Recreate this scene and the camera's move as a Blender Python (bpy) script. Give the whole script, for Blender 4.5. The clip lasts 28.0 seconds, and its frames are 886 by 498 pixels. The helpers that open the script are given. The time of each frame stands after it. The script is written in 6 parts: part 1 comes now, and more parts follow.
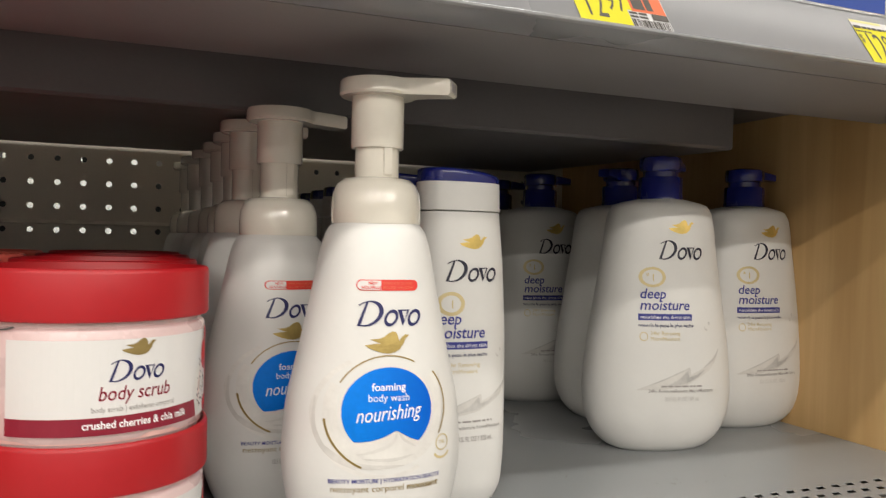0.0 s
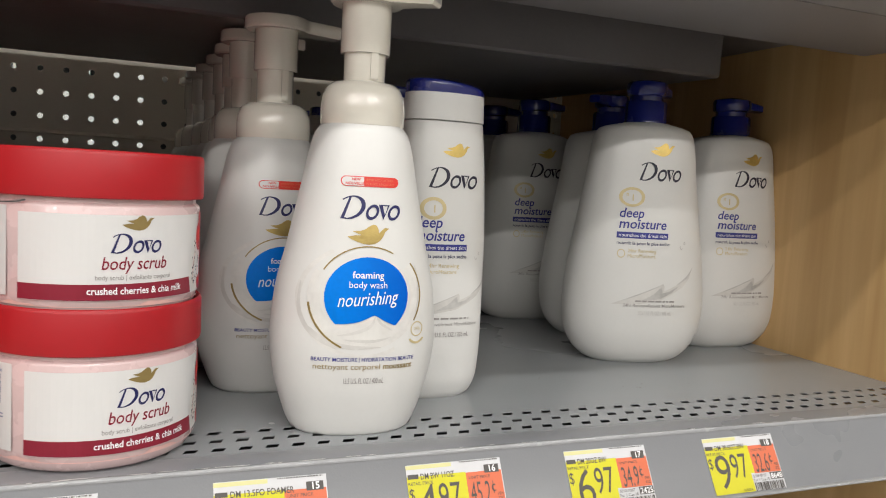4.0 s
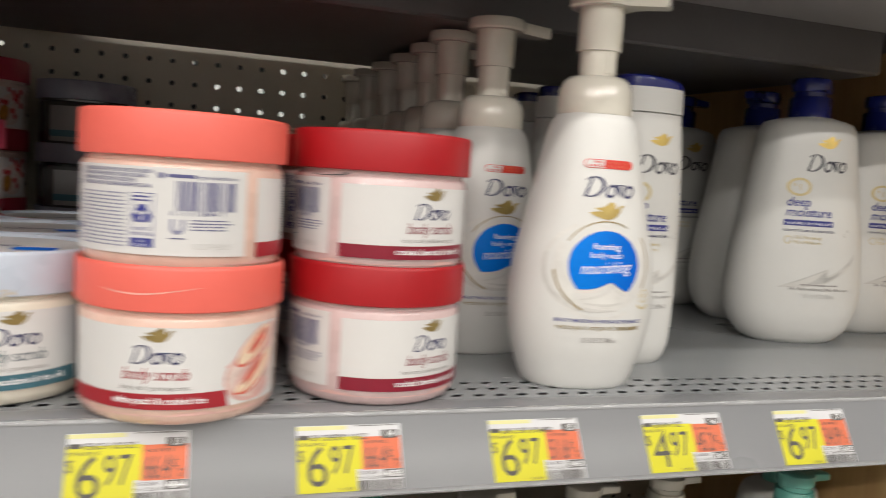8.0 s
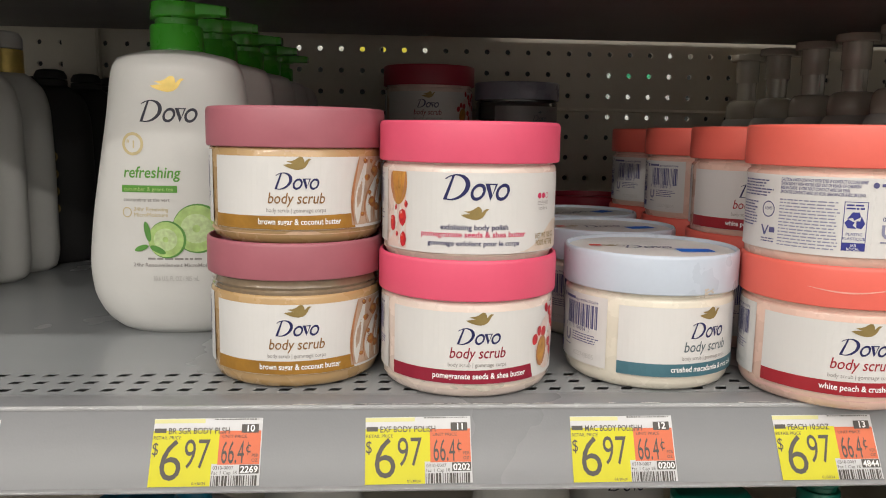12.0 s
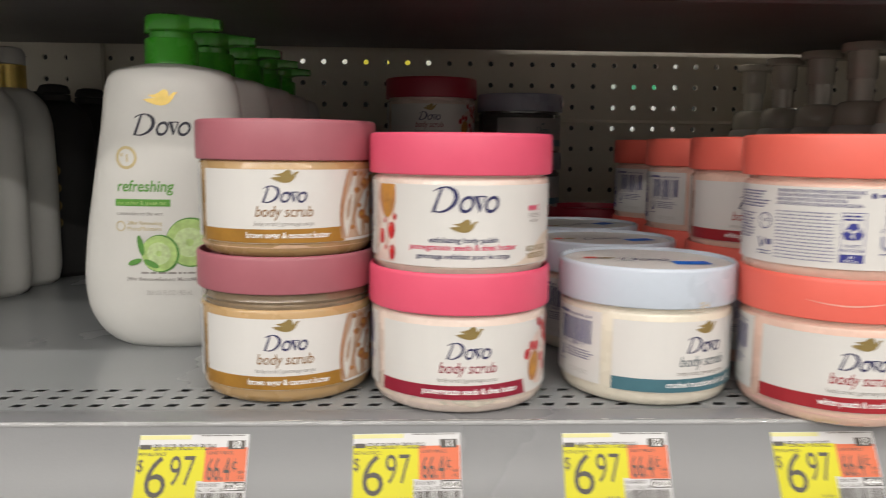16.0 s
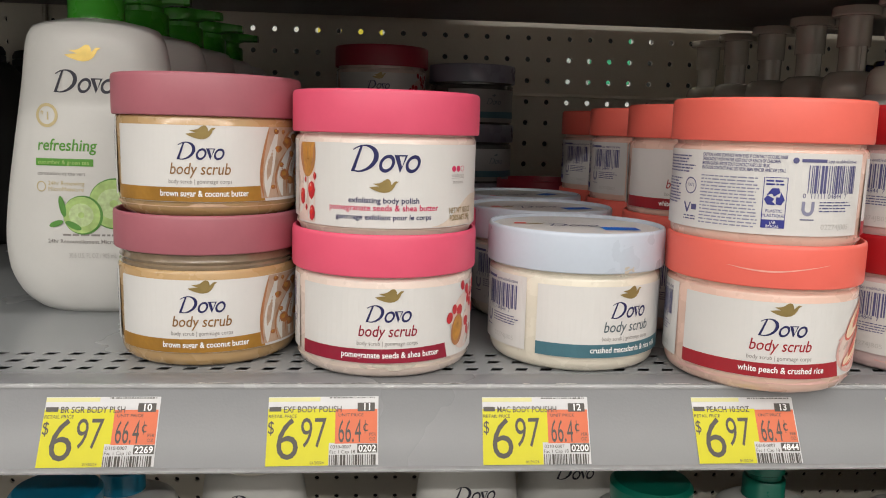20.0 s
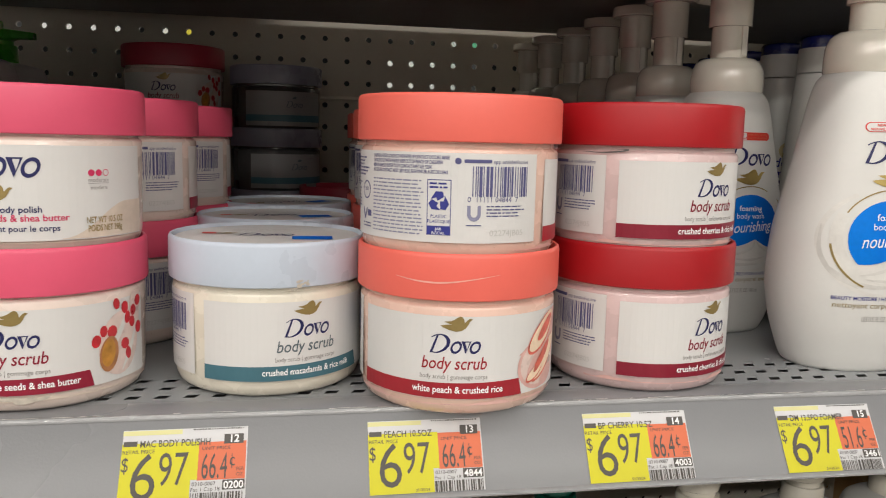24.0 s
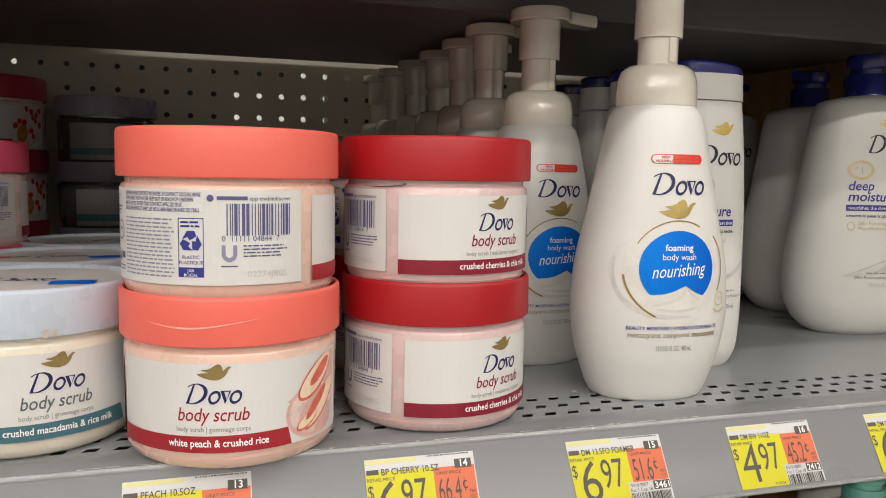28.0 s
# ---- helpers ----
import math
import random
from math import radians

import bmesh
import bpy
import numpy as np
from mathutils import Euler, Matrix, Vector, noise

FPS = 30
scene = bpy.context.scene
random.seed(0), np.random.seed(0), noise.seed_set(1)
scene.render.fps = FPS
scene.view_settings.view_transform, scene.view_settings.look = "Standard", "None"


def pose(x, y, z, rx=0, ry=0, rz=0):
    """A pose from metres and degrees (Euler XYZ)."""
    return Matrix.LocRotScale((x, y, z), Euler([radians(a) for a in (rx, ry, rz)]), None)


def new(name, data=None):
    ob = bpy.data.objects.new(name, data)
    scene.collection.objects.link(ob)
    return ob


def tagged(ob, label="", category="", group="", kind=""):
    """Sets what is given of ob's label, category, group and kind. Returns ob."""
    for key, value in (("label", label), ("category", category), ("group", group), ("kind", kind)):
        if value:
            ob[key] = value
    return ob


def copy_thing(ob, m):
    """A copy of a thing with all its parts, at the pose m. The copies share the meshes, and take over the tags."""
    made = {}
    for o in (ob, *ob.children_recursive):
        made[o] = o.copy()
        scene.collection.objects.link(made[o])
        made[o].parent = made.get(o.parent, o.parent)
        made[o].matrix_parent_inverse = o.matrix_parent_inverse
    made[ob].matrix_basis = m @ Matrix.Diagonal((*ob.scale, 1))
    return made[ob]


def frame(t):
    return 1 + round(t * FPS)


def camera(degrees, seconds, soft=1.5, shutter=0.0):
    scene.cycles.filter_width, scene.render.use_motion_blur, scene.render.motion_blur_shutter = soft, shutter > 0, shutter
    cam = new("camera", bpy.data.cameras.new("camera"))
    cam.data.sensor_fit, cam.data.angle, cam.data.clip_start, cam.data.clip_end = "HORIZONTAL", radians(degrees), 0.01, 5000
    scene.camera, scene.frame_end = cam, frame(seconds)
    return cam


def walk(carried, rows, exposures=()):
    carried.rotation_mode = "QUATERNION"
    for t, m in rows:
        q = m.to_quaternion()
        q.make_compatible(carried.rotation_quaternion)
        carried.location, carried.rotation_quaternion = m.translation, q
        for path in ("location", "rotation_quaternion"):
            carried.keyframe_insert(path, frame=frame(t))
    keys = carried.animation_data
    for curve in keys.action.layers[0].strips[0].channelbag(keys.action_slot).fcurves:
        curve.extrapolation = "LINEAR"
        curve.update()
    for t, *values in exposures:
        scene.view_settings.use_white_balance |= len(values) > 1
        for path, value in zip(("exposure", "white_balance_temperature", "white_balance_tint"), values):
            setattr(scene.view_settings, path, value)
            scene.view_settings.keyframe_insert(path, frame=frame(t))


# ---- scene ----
cam = camera(59.3, 28.0, soft=1.0, shutter=0.4)
METRES, EYE, TILT, LEAN, TURN = 1.1875, 1.3565, -0.605, -1.252, -22.26
ROWS = [
    (0.0, 0.0, 0.0, 0.0, -0.0, 0.0, 0.0),
    (0.5, 0.0145, -0.0, -0.0007, 0.19, -2.36, -0.29),
    (1.0, 0.0123, -0.0015, -0.0034, 0.23, -4.0, -0.48),
    (1.5, 0.0034, 0.0004, -0.0117, 0.29, -4.81, -0.77),
    (2.0, -0.011, 0.0449, -0.0209, 0.21, -5.44, -1.18),
    (2.5, -0.0108, 0.049, -0.0204, 0.11, -5.68, -1.52),
    (3.0, -0.0056, 0.0361, -0.0217, 0.1, -5.41, -1.74),
    (3.5, 0.0037, 0.013, -0.0211, 0.3, -4.86, -1.83),
    (4.0, 0.0135, -0.0245, -0.0169, 0.71, -4.35, -1.87),
    (4.5, 0.018, -0.0452, -0.0138, 1.34, -4.11, -1.94),
    (6.5, 0.0196, -0.0167, -0.0168, 1.37, -3.84, -2.83),
    (7.0, 0.0016, -0.0372, -0.0191, 2.03, -4.1, -3.04),
    (7.5, 0.0018, -0.0355, -0.0276, 3.15, -4.39, -3.06),
    (8.0, -0.0706, -0.0757, -0.0295, 4.81, -4.5, -2.61),
    (8.5, -0.1317, -0.0875, -0.025, 7.21, -4.93, -1.92),
    (9.0, -0.1471, -0.0941, -0.0197, 10.22, -5.34, -0.95),
    (9.5, -0.1697, -0.1323, -0.0139, 13.66, -5.86, -0.06),
    (10.0, -0.1925, -0.1552, -0.0089, 16.19, -6.32, 0.44),
    (10.5, -0.24, -0.1559, -0.0098, 17.88, -6.84, 0.57),
    (11.0, -0.2593, -0.151, -0.0115, 18.72, -7.17, 0.46),
    (11.5, -0.2619, -0.1512, -0.0119, 18.89, -7.34, 0.27),
    (12.0, -0.2621, -0.1524, -0.0143, 18.82, -7.4, 0.06),
    (12.5, -0.2626, -0.1531, -0.0162, 18.56, -7.29, -0.14),
    (13.0, -0.2597, -0.1511, -0.015, 18.18, -7.08, -0.31),
    (13.5, -0.2337, -0.1451, -0.0146, 17.82, -6.76, -0.36),
    (15.5, -0.1864, -0.1587, -0.0108, 19.57, -6.11, 0.51),
    (16.0, -0.2536, -0.1443, -0.0146, 19.86, -6.48, 0.36),
    (16.5, -0.284, -0.1356, -0.0208, 19.84, -7.03, 0.12),
    (17.0, -0.2852, -0.1321, -0.0247, 19.52, -7.5, -0.12),
    (17.5, -0.2763, -0.1325, -0.0254, 18.99, -7.89, -0.29),
    (18.0, -0.2576, -0.1257, -0.0233, 18.32, -7.99, -0.38),
    (18.5, -0.2454, -0.1237, -0.0254, 17.92, -8.09, -0.43),
    (19.0, -0.235, -0.1233, -0.0234, 17.72, -8.06, -0.47),
    (19.5, -0.2316, -0.1271, -0.0239, 17.79, -7.99, -0.52),
    (20.0, -0.2351, -0.1321, -0.0236, 17.96, -7.85, -0.54),
    (20.5, -0.2337, -0.1356, -0.0235, 17.91, -7.71, -0.52),
    (21.0, -0.225, -0.1346, -0.0231, 17.44, -7.65, -0.48),
    (21.5, -0.2066, -0.1213, -0.0262, 16.52, -7.74, -0.39),
    (22.0, -0.1886, -0.1029, -0.0287, 15.55, -7.89, -0.31),
    (22.5, -0.1733, -0.09, -0.0276, 14.63, -7.94, -0.21),
    (24.5, -0.1378, -0.0716, -0.0261, 11.68, -6.88, -0.42),
    (25.0, -0.135, -0.0702, -0.0264, 10.8, -6.7, -0.44),
    (25.5, -0.1312, -0.0675, -0.0265, 9.76, -6.57, -0.31),
    (26.0, -0.1173, -0.0592, -0.0263, 8.52, -6.34, -0.11),
    (26.5, -0.1031, -0.0508, -0.0263, 7.31, -5.99, 0.11),
    (27.0, -0.0913, -0.0453, -0.0264, 6.22, -5.67, 0.21),
    (27.5, -0.0924, -0.0494, -0.0255, 5.58, -5.28, 0.22),
    (28.0, -0.0951, -0.0522, -0.0245, 5.39, -4.91, 0.2),
]
walk(cam, [(t, pose(0, 0, EYE, TILT, LEAN, TURN) @ pose(METRES * x, METRES * y, METRES * z, 90 + pitch, roll, yaw)) for t, x, y, z, yaw, pitch, roll in ROWS],
     [(0.0, 0.21, 6600, 10), (1.0, 0.22, 6350, 10), (2.0, 0.07, 6200, 10), (4.0, 0.11, 6250, 10), (6.5, 0.12, 6350, 10), (10.0, 0.03, 6500, 10), (17.0, 0.06, 6500, 10), (20.0, -0.04, 6450, 10), (22.0, -0.06, 6500, 10), (25.0, -0.08, 6500, 10), (28.0, -0.02, 6600, 10)])

# ---- light: a shop hall with long strip lamps under its ceiling ----
world = bpy.data.worlds.new("hall_air")
scene.world = world
world.use_nodes = True
world.node_tree.nodes["Background"].inputs[0].default_value = (0.75, 0.8, 0.9, 1)
world.node_tree.nodes["Background"].inputs[1].default_value = 0.02


def strip_lamp(x, y, z, length, width, watts, colour):
    data = bpy.data.lights.new("ceiling_strip", "AREA")
    data.shape, data.size, data.size_y = "RECTANGLE", length, width
    data.energy, data.color = watts, colour
    ob = new("ceiling_strip", data)
    ob.location = (x, y, z)
    return ob


strip_lamp(-1.2, -1.20, 3.9, 11.4, 0.12, 128, (1.0, 0.955, 0.90))
strip_lamp(-1.5, -2.75, 3.9, 11.4, 0.12, 112, (1.0, 0.95, 0.885))
strip_lamp(-1.5, -5.00, 3.9, 11.4, 0.12, 405, (1.0, 0.95, 0.885))
strip_lamp(-1.5, -7.70, 3.9, 11.4, 0.16, 300, (1.0, 0.95, 0.885))
strip_lamp(0.0, 1.45, 3.9, 6.0, 0.16, 60, (0.95, 0.98, 1.0))
scene.view_settings.exposure = 0.0

# ---- materials ----
def material(name, colour, rough=0.5, metal=0.0, vary=0.06, scale=40.0, bump=0.0, bump_scale=400.0, coat=0.0, sheen=0.0, spread=0.0, rough_vary=0.08):
    """Principled surface with two scales of variation in colour and gloss, and a fine relief."""
    m = bpy.data.materials.new(name)
    m.use_nodes = True
    nt = m.node_tree
    b = nt.nodes["Principled BSDF"]
    b.inputs["Metallic"].default_value = metal
    b.inputs["Coat Weight"].default_value = coat
    b.inputs["Coat Roughness"].default_value = 0.12
    tc = nt.nodes.new("ShaderNodeTexCoord")
    big = nt.nodes.new("ShaderNodeTexNoise")
    big.inputs["Scale"].default_value = scale
    big.inputs["Detail"].default_value = 4
    fine = nt.nodes.new("ShaderNodeTexNoise")
    fine.inputs["Scale"].default_value = bump_scale
    fine.inputs["Detail"].default_value = 3
    for n in (big, fine):
        nt.links.new(tc.outputs["Object"], n.inputs["Vector"])
    add = nt.nodes.new("ShaderNodeMath")
    add.operation = "MULTIPLY_ADD"
    nt.links.new(fine.outputs["Fac"], add.inputs[0])
    add.inputs[1].default_value = 0.35
    nt.links.new(big.outputs["Fac"], add.inputs[2])
    ramp = nt.nodes.new("ShaderNodeMapRange")
    ramp.inputs["From Min"].default_value, ramp.inputs["From Max"].default_value = 0.4, 0.95
    ramp.inputs["To Min"].default_value, ramp.inputs["To Max"].default_value = 1 - vary, 1 + vary
    nt.links.new(add.outputs[0], ramp.inputs["Value"])
    info = nt.nodes.new("ShaderNodeObjectInfo")
    rnd = nt.nodes.new("ShaderNodeMapRange")
    rnd.inputs["To Min"].default_value, rnd.inputs["To Max"].default_value = 1 - spread, 1 + spread
    nt.links.new(info.outputs["Random"], rnd.inputs["Value"])
    mul = nt.nodes.new("ShaderNodeMath")
    mul.operation = "MULTIPLY"
    nt.links.new(ramp.outputs[0], mul.inputs[0])
    nt.links.new(rnd.outputs[0], mul.inputs[1])
    mix = nt.nodes.new("ShaderNodeVectorMath")
    mix.operation = "SCALE"
    mix.inputs[0].default_value = colour
    nt.links.new(mul.outputs[0], mix.inputs["Scale"])
    nt.links.new(mix.outputs[0], b.inputs["Base Color"])
    rr = nt.nodes.new("ShaderNodeMapRange")
    rr.inputs["From Min"].default_value, rr.inputs["From Max"].default_value = 0.3, 0.7
    rr.inputs["To Min"].default_value, rr.inputs["To Max"].default_value = max(0.03, rough - rough_vary), min(1, rough + rough_vary)
    nt.links.new(big.outputs["Fac"], rr.inputs["Value"])
    nt.links.new(rr.outputs[0], b.inputs["Roughness"])
    if bump:
        bm_ = nt.nodes.new("ShaderNodeBump")
        bm_.inputs["Strength"].default_value = bump
        bm_.inputs["Distance"].default_value = 0.0006
        nt.links.new(fine.outputs["Fac"], bm_.inputs["Height"])
        nt.links.new(bm_.outputs[0], b.inputs["Normal"])
    return m


def speckled(name, colour, speck, size, amount, rough):
    """A cream with grains in it, seen through clear plastic."""
    m = material(name, colour, rough, vary=0.05, scale=55, coat=0.6)
    nt = m.node_tree
    b = nt.nodes["Principled BSDF"]
    tc = nt.nodes.new("ShaderNodeTexCoord")
    v = nt.nodes.new("ShaderNodeTexVoronoi")
    v.inputs["Scale"].default_value = size
    nt.links.new(tc.outputs["Object"], v.inputs["Vector"])
    n = nt.nodes.new("ShaderNodeTexNoise")
    n.inputs["Scale"].default_value = size * 0.17
    nt.links.new(tc.outputs["Object"], n.inputs["Vector"])
    lt = nt.nodes.new("ShaderNodeMath")
    lt.operation = "MULTIPLY_ADD"
    nt.links.new(n.outputs["Fac"], lt.inputs[0])
    lt.inputs[1].default_value, lt.inputs[2].default_value = amount, -amount * 0.42
    cmp_ = nt.nodes.new("ShaderNodeMath")
    cmp_.operation = "LESS_THAN"
    nt.links.new(v.outputs["Distance"], cmp_.inputs[0])
    nt.links.new(lt.outputs[0], cmp_.inputs[1])
    mix = nt.nodes.new("ShaderNodeMix")
    mix.data_type = "RGBA"
    mix.inputs["B"].default_value = (*speck, 1)
    old = b.inputs["Base Color"].links[0].from_socket
    nt.links.new(cmp_.outputs[0], mix.inputs["Factor"])
    nt.links.new(old, mix.inputs["A"])
    nt.links.new(mix.outputs["Result"], b.inputs["Base Color"])
    return m


def wood_material():
    m = material("beech_laminate", (0.52, 0.33, 0.14), 0.42, vary=0.05, scale=8)
    nt = m.node_tree
    b = nt.nodes["Principled BSDF"]
    tc = nt.nodes.new("ShaderNodeTexCoord")
    mp = nt.nodes.new("ShaderNodeMapping")
    mp.inputs["Scale"].default_value = (30, 30, 1.6)
    nt.links.new(tc.outputs["Object"], mp.inputs["Vector"])
    n = nt.nodes.new("ShaderNodeTexNoise")
    n.inputs["Scale"].default_value, n.inputs["Detail"].default_value = 1.6, 6
    n.inputs["Distortion"].default_value = 0.6
    nt.links.new(mp.outputs[0], n.inputs["Vector"])
    cr = nt.nodes.new("ShaderNodeValToRGB")
    cr.color_ramp.elements[0].position, cr.color_ramp.elements[0].color = 0.3, (0.49, 0.298, 0.116, 1)
    cr.color_ramp.elements[1].position, cr.color_ramp.elements[1].color = 0.7, (0.63, 0.412, 0.186, 1)
    nt.links.new(n.outputs["Fac"], cr.inputs[0])
    nt.links.new(cr.outputs[0], b.inputs["Base Color"])
    return m


def worn_metal(name, colour, rough):
    """Grey shelf paint with pale scuffs and thin dark scratches."""
    m = material(name, colour, rough, vary=0.035, scale=7, bump=0.08, bump_scale=900, rough_vary=0.03)
    nt = m.node_tree
    b = nt.nodes["Principled BSDF"]
    tc = nt.nodes.new("ShaderNodeTexCoord")
    mp = nt.nodes.new("ShaderNodeMapping")
    mp.inputs["Scale"].default_value = (14, 60, 60)
    mp.inputs["Rotation"].default_value = (0, 0, 0.5)
    nt.links.new(tc.outputs["Object"], mp.inputs["Vector"])
    n = nt.nodes.new("ShaderNodeTexNoise")
    n.inputs["Scale"].default_value, n.inputs["Detail"].default_value = 2.2, 5
    nt.links.new(mp.outputs[0], n.inputs["Vector"])
    cr = nt.nodes.new("ShaderNodeValToRGB")
    cr.color_ramp.elements[0].position, cr.color_ramp.elements[1].position = 0.7, 0.76
    nt.links.new(n.outputs["Fac"], cr.inputs[0])
    mix = nt.nodes.new("ShaderNodeMix")
    mix.data_type = "RGBA"
    mix.inputs["B"].default_value = (0.11, 0.11, 0.11, 1)
    old = b.inputs["Base Color"].links[0].from_socket
    sc = nt.nodes.new("ShaderNodeMath")
    sc.operation = "MULTIPLY"
    sc.inputs[1].default_value = 0.05
    nt.links.new(cr.outputs[0], sc.inputs[0])
    nt.links.new(sc.outputs[0], mix.inputs["Factor"])
    nt.links.new(old, mix.inputs["A"])
    nt.links.new(mix.outputs["Result"], b.inputs["Base Color"])
    return m


